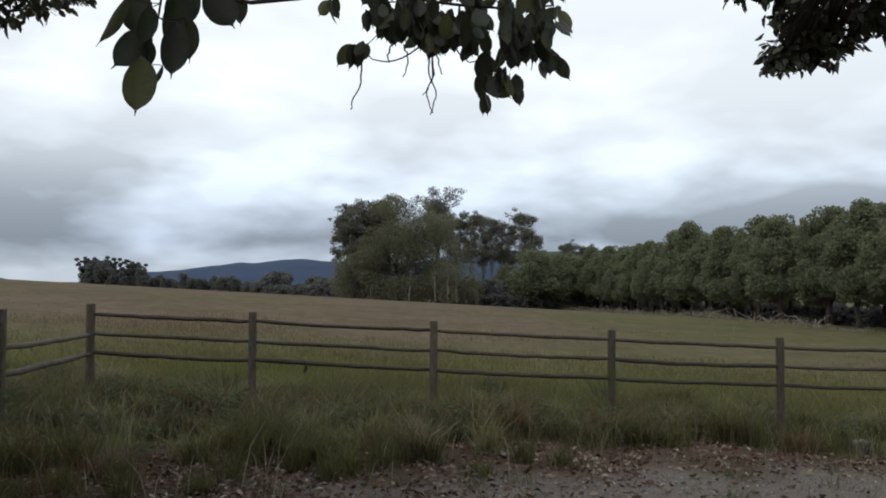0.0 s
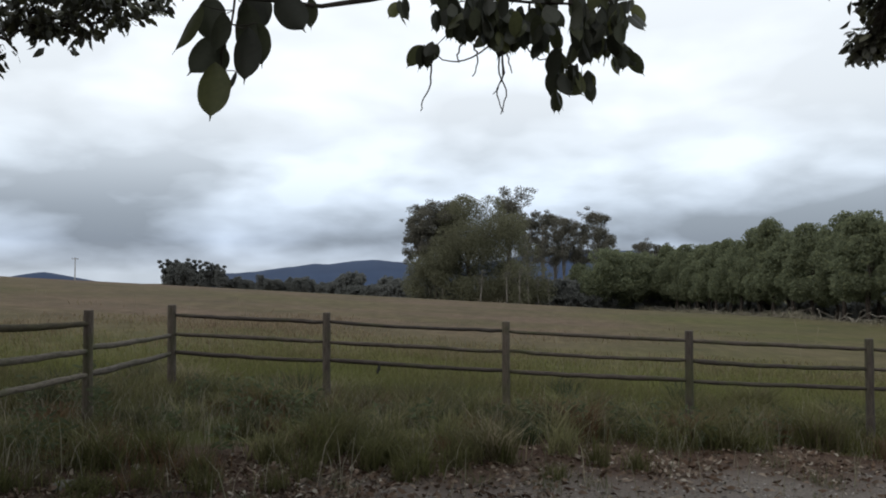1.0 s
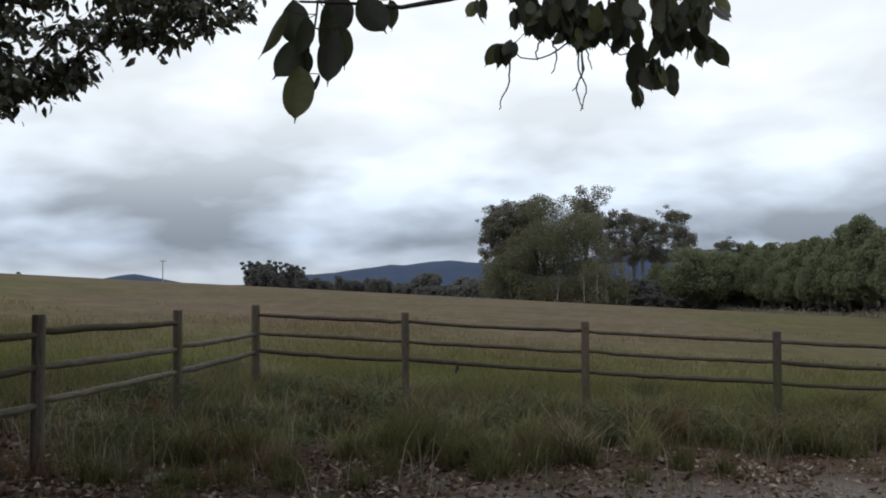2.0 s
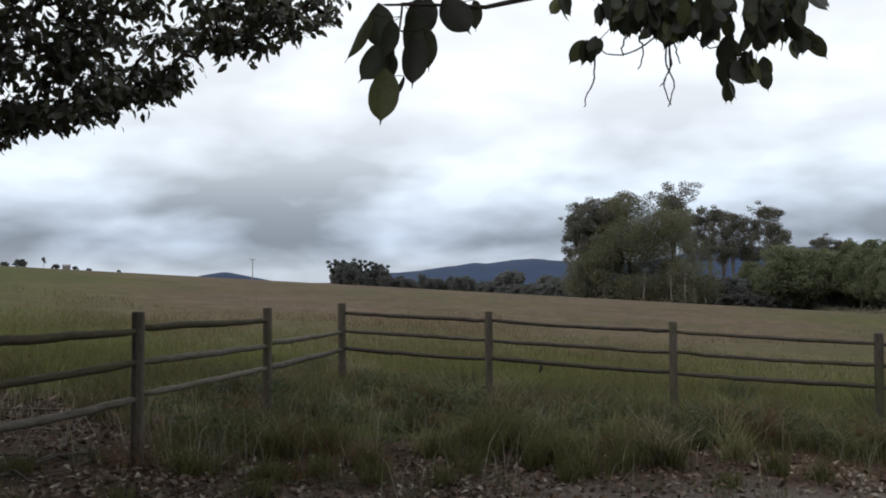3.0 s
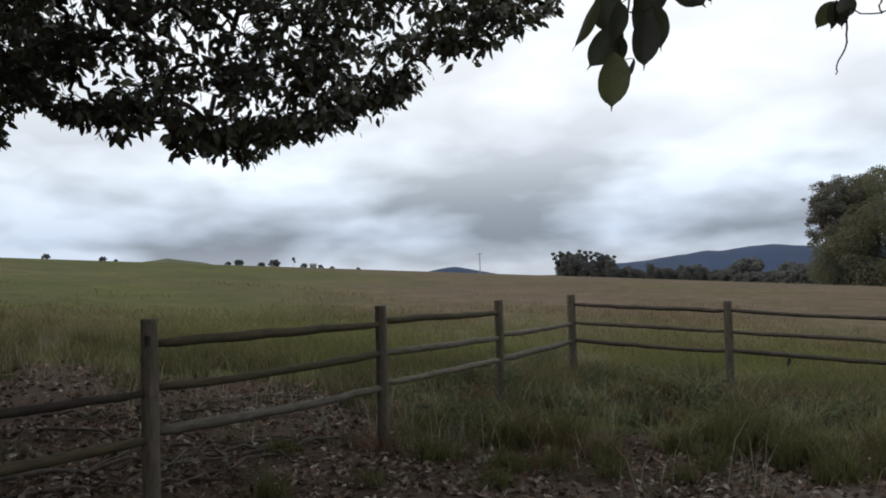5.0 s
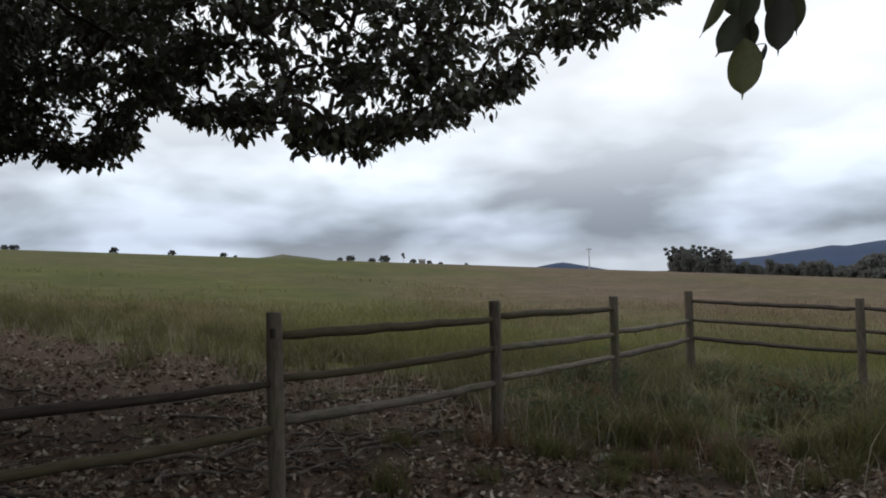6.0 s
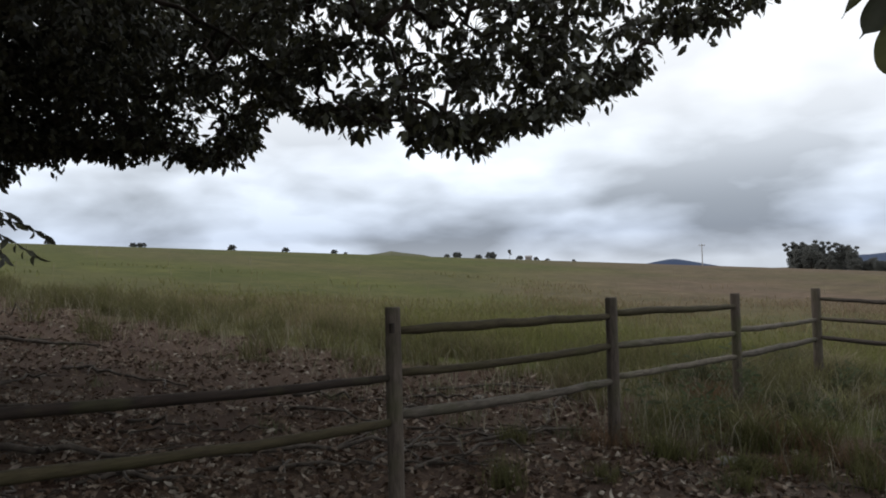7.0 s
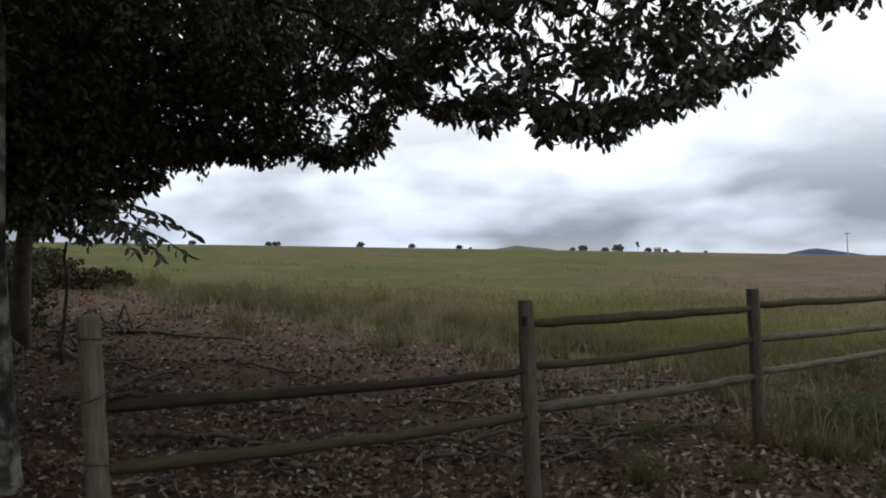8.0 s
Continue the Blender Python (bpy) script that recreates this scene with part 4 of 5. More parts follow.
def hang_leaf(parent, base, tip, kind, rng, spin=None):
    """A leaf object from its stalk end to its tip."""
    base, tip = Vector(base), Vector(tip)
    axis = tip - base
    z = axis.normalized()
    x = z.cross(Vector((0.15, -1.0, 0.1))).normalized()
    q = Matrix((x, z.cross(x), z)).transposed().to_4x4()
    turn = Matrix.Rotation(spin if spin is not None else rng.uniform(-0.5, 0.5), 4, "Z")
    ob = new("leaf", LEAVES[kind % 4])
    ob.parent = parent
    ob.matrix_basis = Matrix.Translation(base) @ q @ turn @ Matrix.Scale(axis.length, 4)
    return ob


def build_overhead_tree():
    rng = np.random.default_rng(51)
    tree = thing("overhanging_tree", (0, 0, 0), "broad-leaved tree whose branches hang overhead", "tree")
    x, y = 1.6, -5.2
    g = float(land(x, y))
    v, f = tube([(x, y, g - 0.3), (x, y, g + 0.2), (x + 0.05, y, 1.6), (x, y + 0.1, 3.2), (x - 0.1, y + 0.3, 4.6)], [0.42, 0.33, 0.27, 0.24, 0.16], 14, 0.05, rng)
    mesh_object("trunk", v, f, BARK, tree, smooth=True)
    fork = np.array([x - 0.1, y + 0.3, 4.4])
    # bough over the head, out to the hanging sprays
    b1 = np.array([fork, (0.9, -2.0, 4.3), (0.35, 1.2, 3.75), ahead(-0.12, 0.352, 3.9), ahead(-0.175, 0.343, 3.7), ahead(-0.235, 0.336, 3.6), ahead(-0.30, 0.345, 3.5), ahead(-0.37, 0.352, 3.45)])
    v, f = tube(b1, [0.09, 0.05, 0.03, 0.017, 0.014, 0.010, 0.008, 0.005], 8, 0.08, rng)
    mesh_object("branch", v, f, DARK_BARK, tree, smooth=True)
    # the near spray: stalk end and tip of each large leaf
    near = ((-0.374, 0.269, -0.378, 0.194, 0, 3.42, 0.10), (-0.393, 0.343, -0.423, 0.278, 2, 3.50, 0.75), (-0.365, 0.305, -0.409, 0.252, 1, 3.50, 0.00),
            (-0.332, 0.312, -0.334, 0.239, 2, 3.42, 0.15), (-0.321, 0.318, -0.309, 0.260, 2, 3.50, 0.55), (-0.383, 0.355, -0.378, 0.291, 1, 3.58, 0.10),
            (-0.365, 0.332, -0.371, 0.279, 3, 3.46, 0.40), (-0.328, 0.358, -0.328, 0.294, 0, 3.55, 0.10), (-0.316, 0.357, -0.321, 0.301, 0, 3.60, 0.20),
            (-0.334, 0.343, -0.332, 0.273, 2, 3.52, 0.30), (-0.294, 0.355, -0.257, 0.302, 1, 3.50, 0.00), (-0.255, 0.347, -0.248, 0.307, 2, 3.60, 0.70),
            (-0.348, 0.257, -0.359, 0.228, 2, 3.60, 0.90), (-0.373, 0.291, -0.358, 0.253, 3, 3.56, 0.50))
    spine = bend(ahead(-0.345, 0.352, 3.5), ahead(-0.362, 0.262, 3.5), 6, 0, rng, 0.006)
    parts = [tube(spine, np.linspace(0.006, 0.003, 6), 5)]
    for u0, w0, u1, w1, kind, d, spin in near:
        a, b = ahead(u0 + 0.004, w0, d), ahead(u1 + 0.004, w1 - 0.003, d - 0.04)
        hang_leaf(tree, a, b, kind, rng, spin)
        near_at = spine[int(np.argmin(np.linalg.norm(spine - a, axis=1)))]
        parts.append(tube(bend(near_at, a, 4, 0.01, rng, 0.003), 0.0022, 4))
    # the farther spray, with thin bare twigs
    d = 5.3
    arc = [ahead(-0.125, 0.36, 4.4), ahead(-0.06, 0.345, 4.9), ahead(0.02, 0.335, d), ahead(0.09, 0.33, d), ahead(0.14, 0.335, d)]
    parts.append(tube(arc, [0.014, 0.012, 0.010, 0.008, 0.006], 6, 0.08, rng))
    loops = [[(-0.01, 0.295), (-0.035, 0.274), (-0.062, 0.262), (-0.085, 0.266), (-0.1, 0.282)], [(0.005, 0.30), (0.018, 0.28), (0.035, 0.265), (0.055, 0.262)],
             [(-0.012, 0.29), (-0.008, 0.25), (-0.018, 0.225), (-0.010, 0.20)], [(-0.012, 0.285), (-0.016, 0.25), (-0.004, 0.225), (-0.012, 0.196)], [(-0.008, 0.29), (-0.010, 0.24), (-0.02, 0.222)],
             [(-0.006, 0.29), (-0.002, 0.262), (0.002, 0.248)], [(-0.098, 0.265), (-0.097, 0.24), (-0.108, 0.215), (-0.110, 0.203)], [(-0.045, 0.285), (-0.04, 0.265), (-0.047, 0.245)], [(-0.06, 0.29), (-0.065, 0.268), (-0.063, 0.262)]]
    for loop in loops:
        p = np.array([ahead(u, w, d - 0.05) for u, w in loop])
        t = np.linspace(0, len(p) - 1, 12)
        p = np.stack([np.interp(t, range(len(p)), p[:, k]) for k in range(3)], 1) + rng.normal(0, 0.004, (12, 3))
        parts.append(tube(p, np.linspace(0.0065, 0.0035, 12), 5))
    blobs = ((-0.061, 0.311, 0.033, 0.024, 34), (-0.023, 0.311, 0.028, 0.028, 32), (0.008, 0.299, 0.015, 0.019, 18), (-0.097, 0.271, 0.014, 0.004, 5),
             (0.039, 0.318, 0.015, 0.019, 14), (0.043, 0.287, 0.019, 0.015, 14), (0.084, 0.318, 0.014, 0.009, 7), (0.088, 0.280, 0.019, 0.022, 22),
             (0.119, 0.297, 0.018, 0.029, 28), (0.130, 0.260, 0.011, 0.015, 11), (0.146, 0.310, 0.008, 0.012, 4), (0.057, 0.260, 0.007, 0.009, 6), (0.057, 0.235, 0.007, 0.008, 5),
             (0.075, 0.235, 0.012, 0.010, 6), (0.094, 0.228, 0.005, 0.007, 3), (0.055, 0.207, 0.003, 0.005, 2), (-0.135, 0.327, 0.008, 0.004, 3), (0.105, 0.340, 0.042, 0.006, 9),
             (-0.027, 0.350, 0.062, 0.009, 20), (0.084, 0.354, 0.083, 0.007, 20))
    for cu, cw, ru, rw, n in blobs:
        for k in range(int(n * 1.5)):
            a = rng.uniform(0, 6.28)
            r = rng.uniform(0, 1) ** 0.5
            base = ahead(cu + ru * r * math.cos(a), cw + rw * r * math.sin(a) + 0.015, d + rng.uniform(-0.35, 0.35))
            tip = base + np.array([rng.normal(0, 0.055), rng.normal(0, 0.05), -rng.uniform(0.14, 0.19)]) * rng.uniform(0.8, 1.0)
            hang_leaf(tree, base, tip, k, rng, rng.normal(0, 0.8))
    for tip in ((-0.08, 0.33), (-0.03, 0.30), (0.06, 0.30), (0.1, 0.29), (0.065, 0.26), (0.12, 0.3), (-0.09, 0.285)):
        parts.append(tube(bend(ahead(tip[0] * 0.6 + 0.01, 0.34, d), ahead(*tip, d), 6, -0.01, rng, 0.012), np.linspace(0.006, 0.003, 6), 5))
    for v, f in parts:
        mesh_object("twig", v, f, DARK_BARK, tree, smooth=True)
    # boughs with small leaves: one hangs in on the right, the rest spread overhead, out of view, to shade the ground
    wood, B, W, S = [], [], [], []
    right = [(23.2, 14.2, 8.0, 0.22, 0.10), (24.4, 14.7, 8.0, 0.26, 0.14), (25.6, 15.3, 8.0, 0.30, 0.20), (24.0, 17.2, 8.0, 0.30, 0.22), (27.4, 16.8, 8.0, 0.42, 0.26), (31.0, 17.4, 8.0, 0.5, 0.3), (21.6, 18.8, 8.0, 0.3, 0.10), (35.0, 18.5, 7.8, 0.7, 0.5), (29, 20.5, 7.6, 0.6, 0.3)]
    # unseen pads added overhead for shade, kept clear of the view
    over = []
    for k in range(38):
        a, r = rng.uniform(0, 6.28), 6.0 * rng.uniform(0.05, 1) ** 0.5
        c = np.array([-1.2 + 1.1 * r * math.cos(a), -3.8 + r * math.sin(a), rng.uniform(4.0, 6.8)])
        e = c - np.array(EYE)
        if (e[1] > 0.2 or e[0] < -1.5) and math.degrees(math.atan2(e[2] - 0.45, math.hypot(e[0], e[1]) + 0.7)) < 23:
            continue
        over.append((c, 0.85, 0.45))
    for c, rh, rv in [(aim(az, el, dd), rh, rv) for az, el, dd, rh, rv in right] + over:
        n = int(np.interp(rh, (0.2, 0.3, 0.6, 0.85), (24, 40, 80, 100)))
        base, way, size, tips = whorls(c, (rh, rh, rv), n, rng, 0.128)
        B.append(base), W.append(way), S.append(size)
        limb = bend(fork, c, 10, -0.08 * np.linalg.norm(c - fork), rng, 0.03)
        v, f = tube(limb, np.linspace(0.06, 0.010, 10), 6, 0.05, rng)
        mesh_object("bough", v, f, DARK_BARK, tree, smooth=True)
        for tip in tips[:: max(1, n // 14)]:
            wood.append(tube(bend(limb[8], tip, 4, -0.03, rng, 0.015), np.linspace(0.007, 0.003, 4), 4))
    v, f = join(wood)
    tagged(mesh_object("twig_growth", v, f, DARK_BARK, tree), kind="stuff")
    v, f = leaf_cloud(np.concatenate(B), np.concatenate(W), np.concatenate(S), rng)
    tagged(mesh_object("crown", v, f, NEAR_LEAF, tree), kind="stuff")


build_overhead_tree()


# ---- grass ----
def blades(px, py, tall, wide, rng, mat, name, label, dry, lean=0.35):
    """Bent, tapered grass blades standing at the given places, as one mesh."""
    n = len(px)
    z = land(px, py)
    a = rng.uniform(0, 2 * math.pi, n)
    bendy = tall * np.abs(rng.normal(0, 0.22, n) + lean)
    dx, dy = np.cos(a), np.sin(a)
    face = a + math.pi / 2 + rng.normal(0, 0.5, n)
    sx, sy = np.cos(face) * wide * 0.5, np.sin(face) * wide * 0.5
    v = np.empty((n, 5, 3))
    for j, (s, keep) in enumerate(((0.0, 1.0), (0.55, 0.8))):
        cx, cy, cz = px + dx * bendy * s * s, py + dy * bendy * s * s, z + tall * s * (1 - 0.08 * s)
        v[:, 2 * j] = np.stack([cx - sx * keep, cy - sy * keep, cz], 1)
        v[:, 2 * j + 1] = np.stack([cx + sx * keep, cy + sy * keep, cz], 1)
    v[:, 4] = np.stack([px + dx * bendy, py + dy * bendy, z + tall * 0.88], 1)
    o = (np.arange(n) * 5).tolist()
    faces = [q for k in o for q in ((k, k + 1, k + 3, k + 2), (k + 2, k + 3, k + 4))]
    ob = mesh_object(name, v.reshape(-1, 3), faces, mat, dry=np.repeat(np.clip(dry, 0, 1), 5))
    return tagged(ob, label, "grass", kind="stuff")


def build_grass():
    rng = np.random.default_rng(61)
    # open field, thinning out with distance
    n = 330000
    r = np.exp(rng.uniform(math.log(4.5), math.log(42), n))
    az = np.radians(rng.uniform(-92, 40, n))
    x, y = r * np.sin(az), r * np.cos(az) - 0.9
    ruffle = np.array([noise.noise(Vector((a * 0.5, b * 0.5, 6.0))) for a, b in zip(x.tolist(), y.tolist())])
    rim = np.clip((0.4 * litter_amount(x, y - 0.8) + 0.35 * litter_amount(x, y - 2.0) + 0.25 * litter_amount(x, y - 3.6)) * (1 + 0.9 * ruffle), 0, 1) * (x < -4.7)
    keep = rng.uniform(0, 1, n) > np.clip(litter_amount(x, y) * 1.02 + gravel_amount(x, y) + 0.95 * rim, 0, 1)
    front = (y < 10.4) & (x > -4.5)
    keep &= ~front | (rng.uniform(0, 1, n) < 0.05 + 0.5 * smooth(x, 0.0, 2.5) * smooth(y, 8.5, 9.8))
    low = np.array([noise.noise(Vector((a * 0.16, b * 0.16, 9.0))) for a, b in zip(x.tolist(), y.tolist())])
    keep &= rng.uniform(0, 1, n) > smooth(r * (1 + 0.55 * low), 13, 36)
    x, y, r, rim = x[keep], y[keep], r[keep], rim[keep]
    n = len(x)
    patch = np.array([noise.noise(Vector((a * 0.45, b * 0.45, 1.0))) for a, b in zip(x.tolist(), y.tolist())])
    tall = rng.uniform(0.22, 0.5, n) * (1 + 0.6 * patch) * (1.0 - 0.5 * smooth(r, 11, 26)) * (1 - 0.5 * rim)
    wide = np.maximum(0.007, r * 0.00085) * rng.uniform(0.7, 1.3, n)
    dry = dry_amount(x, y) * 0.9 + 0.45 * patch + rng.normal(0.05, 0.15, n)
    dry, lean = dry + 0.35 * rim, 0.55 + 0.25 * smooth(r, 11, 24)
    off = rng.uniform(0, 1, n) < smooth(r, 9, 17)
    for pick, mat, name, label in ((~off, GRASS, "field_grass", "long green and straw-coloured field grass"), (off, BRIGHT_SEED_GRASS, "brightened_seeding_grass", "field grass gone to seed farther up the slope, brightened to offset its shading")):
        blades(x[pick], y[pick], tall[pick], wide[pick], rng, mat, name, label, dry[pick], lean[pick])
    # tall tussocks between the track and the fence, and just beyond it
    tx, ty, tt = [], [], []
    while len(tx) < 400:
        a, b = rng.uniform(-6.5, 11), rng.uniform(5.0, 13.0)
        if rng.uniform(0, 1) < float(litter_amount(a, b + (1.0 if -4.4 < a < 0.6 else 0.0))) * 1.12 + 0.08:
            continue
        if b > 10.7 and rng.uniform(0, 1) < 0.3:
            continue
        if b < 9.6 and noise.noise(Vector((a * 1.25, b * 1.25, 7.0))) < 0.06 and rng.uniform(0, 1) < 0.88:
            continue
        tx.append(a), ty.append(b), tt.append((0.40 + 0.42 * noise.noise(Vector((a * 0.8, b * 0.8, 3.0)))) * rng.uniform(0.6, 1.25))
    per = 120
    tx, ty, tt = np.array(tx), np.array(ty), np.array(tt)
    sort = rng.uniform(0, 1, len(tx)) + 0.25 * np.sin(tx * 1.3) * np.sin(ty * 2.1)
    kinds = ((sort < 0.36, GRASS, "tussock_grass", "tall green tussock grass along the fence", 0.12, 0.8, 1.0),
             ((sort >= 0.36) & (sort < 0.66), LIGHT_GRASS, "light_tussock_grass", "pale yellowish green tussocks along the fence", 0.2, 0.85, 1.0),
             ((sort >= 0.66) & (sort < 0.82), DARK_GRASS, "dark_tussock_grass", "dark grey-green tussocks along the fence", 0.05, 0.7, 1.1),
             (sort >= 0.82, RUST, "brown_tussock_grass", "brown half-dead tussocks along the fence", 0.5, 0.9, 0.85))
    for pick, mat, name, label, mean, lean, grow in kinds:
        cx, cy, ct = (np.repeat(v[pick], per) for v in (tx, ty, tt))
        m = len(cx)
        x, y = cx + rng.normal(0, 0.10, m), cy + rng.normal(0, 0.10, m)
        dry = np.repeat(np.clip(rng.normal(mean, 0.25, int(pick.sum())), 0, 0.9), per) + rng.normal(0, 0.12, m)
        blades(x, y, grow * ct * rng.uniform(0.5, 1.15, m), rng.uniform(0.007, 0.017, m), rng, mat, name, label, dry, lean)
    # green growth and dry stalks along the far edge of the litter
    n = 190
    cx = rng.uniform(-30, -5.2, n)
    cy = np.interp(cx, (-34, -24, -12, -5), (2.5, 6.0, 7.2, 7.6)) + rng.normal(0.9, 1.1, n) + 0.9 * np.exp(-(((cx + 7.5) / 2.5) ** 2))
    cx, cy = np.repeat(cx, 60), np.repeat(cy, 60)
    m = len(cx)
    blades(cx + rng.normal(0, 0.14, m), cy + rng.normal(0, 0.14, m), rng.uniform(0.15, 0.6, m), rng.uniform(0.008, 0.018, m), rng, GRASS, "edge_grass", "green grass clumps along the edge of the litter", rng.normal(0.15, 0.25, m), 0.7)
    n = 2200
    cx = rng.uniform(-26, -5, n)
    cy = np.interp(cx, (-34, -24, -12, -5), (2.4, 5.8, 7.2, 7.0)) + rng.normal(0, 1.3, n)
    blades(cx, cy, rng.uniform(0.12, 0.5, n), rng.uniform(0.006, 0.014, n), rng, PALE_STEM, "dry_stalks", "pale dry stalks at the edge of the litter", rng.uniform(0, 1, n), 0.6)
    # bleached stems standing among the tussocks
    n = 6500
    x, y = rng.uniform(-6, 9, n), rng.uniform(5.0, 12, n)
    ok = rng.uniform(0, 1, n) > litter_amount(x, y) * 0.9
    x, y = x[ok], y[ok]
    n = len(x)
    blades(x, y, rng.uniform(0.2, 0.62, n), rng.uniform(0.005, 0.010, n), rng, PALE_STEM, "bleached_stems", "thin bleached stems among the tussocks", rng.uniform(0, 1, n), 0.6)
    # low sparse tufts on the litter
    n = 90
    cx, cy = rng.uniform(-16, 5, n), rng.uniform(2.5, 9, n)
    ok = (litter_amount(cx, cy) > 0.5) & ((np.hypot(cx, cy) > 4.5))
    cx, cy = np.repeat(cx[ok], 40), np.repeat(cy[ok], 40)
    m = len(cx)
    blades(cx + rng.normal(0, 0.07, m), cy + rng.normal(0, 0.07, m), rng.uniform(0.06, 0.22, m), rng.uniform(0.004, 0.008, m), rng, WEED, "litter_tufts", "sparse low grass tufts on the leaf litter", rng.uniform(0, 0.7, m), 0.7)
    # reddish dead clumps
    for k, (a, b, h) in enumerate(((-3.42, 6.45, 0.40), (-4.55, 5.15, 0.32), (-2.9, 6.3, 0.30), (-5.4, 8.2, 0.34), (-0.5, 9.0, 0.42), (-3.2, 5.7, 0.18))):
        m = 150
        x, y = rng.normal(a, 0.16, m), rng.normal(b, 0.12, m)
        ob = blades(x, y, h * rng.uniform(0.4, 1.1, m), rng.uniform(0.004, 0.008, m), rng, RUST, "dead_grass_clump", "reddish brown dead grass clump at the track edge", rng.uniform(0, 1, m), 0.8)
        tagged(ob, group="dead grass clumps")
    # single green tufts on the litter by the side fence
    for a, b, h in ((-4.25, 3.45, 0.32), (-3.2, 4.9, 0.22), (-3.9, 4.2, 0.16), (-5.2, 4.6, 0.2), (-2.0, 5.9, 0.25), (-1.0, 6.6, 0.3), (0.4, 7.2, 0.2), (-1.4, 7.0, 0.42), (-2.3, 6.9, 0.4), (-2.75, 6.15, 0.36), (-2.55, 5.75, 0.3), (-1.85, 6.35, 0.34), (-0.6, 7.3, 0.38), (-0.1, 7.7, 0.36), (0.9, 8.0, 0.42), (1.3, 7.9, 0.3), (-3.05, 5.75, 0.28), (-0.95, 7.35, 0.3)):
        m = 130
        x, y = rng.normal(a, 0.07, m), rng.normal(b, 0.07, m)
        ob = blades(x, y, h * rng.uniform(0.4, 1.15, m), rng.uniform(0.005, 0.010, m), rng, GRASS, "green_tuft", "single green grass tuft on the leaf litter", rng.uniform(-0.2, 0.4, m), 0.6)
        tagged(ob, group="green tufts")
    # leafy weeds among the tussocks
    base, way, size = [], [], []
    for k in range(120):
        a, b = rng.uniform(-6.0, 8), rng.uniform(5.2, 10.3)
        if float(litter_amount(a, b)) > 0.45:
            continue
        h = rng.uniform(0.25, 0.6)
        g = float(land(a, b))
        for j in range(46):
            s = rng.uniform(0.15, 1)
            ang = rng.uniform(0, 6.28)
            base.append((a + rng.normal(0, 0.08), b + rng.normal(0, 0.08), g + h * s))
            way.append((math.cos(ang), math.sin(ang), rng.uniform(-0.4, 0.8)))
            size.append(rng.uniform(0.06, 0.13))
    v, f = leaf_cloud(np.array(base), np.array(way), np.array(size), rng, 0.6)
    tagged(mesh_object("leafy_weeds", v, f, WEED, dry=rng.uniform(0, 0.25, len(v))), "grey-green leafy weeds among the tussocks", "weeds", kind="stuff")
    # dry pale growth along the foot of the tree row
    n = 5200
    t = rng.uniform(0, 1, n)
    y = 136 - 88 * t
    x = 28.6 - (y - 58) * 0.064 - 2.6 - np.abs(rng.normal(0, 1.3, n))
    lump = np.array([noise.noise(Vector((a * 0.3, b * 0.22, 5.0))) for a, b in zip(x.tolist(), y.tolist())])
    blades(x, y, np.clip(0.35 + 1.1 * lump, 0.1, 1.2) * rng.uniform(0.6, 1.2, n), rng.uniform(0.015, 0.04, n), rng, PALE_STEM, "dry_row_grass", "pale dry grass along the foot of the tree row", rng.uniform(0, 1, n), 0.8)
    # seed stalks over the field
    parts = []
    for k in range(90):
        rr, az = math.exp(rng.uniform(math.log(11.5), math.log(40))), radians(rng.uniform(-80, 34))
        a, b = rr * math.sin(az), rr * math.cos(az) - 0.9
        if b < 10.9 and a > -5 or float(litter_amount(a, b)) > 0.3:
            continue
        g, h = float(land(a, b)), rng.uniform(0.6, 1.05)
        tip = (a + rng.normal(0, 0.12), b + rng.normal(0, 0.12), g + h)
        p = bend((a, b, g), tip, 6, 0, rng, 0.01)
        w = max(0.003, rr * 0.00022)
        parts.append(tube(p, [w * 0.5, w * 0.5, w * 0.5, w * 0.7, w * 1.6, w * 0.4], 4))
    v, f = join(parts)
    tagged(mesh_object("seed_stalks", v, f, SEED), "pale seed stalks standing over the field grass", "grass", kind="stuff")


build_grass()


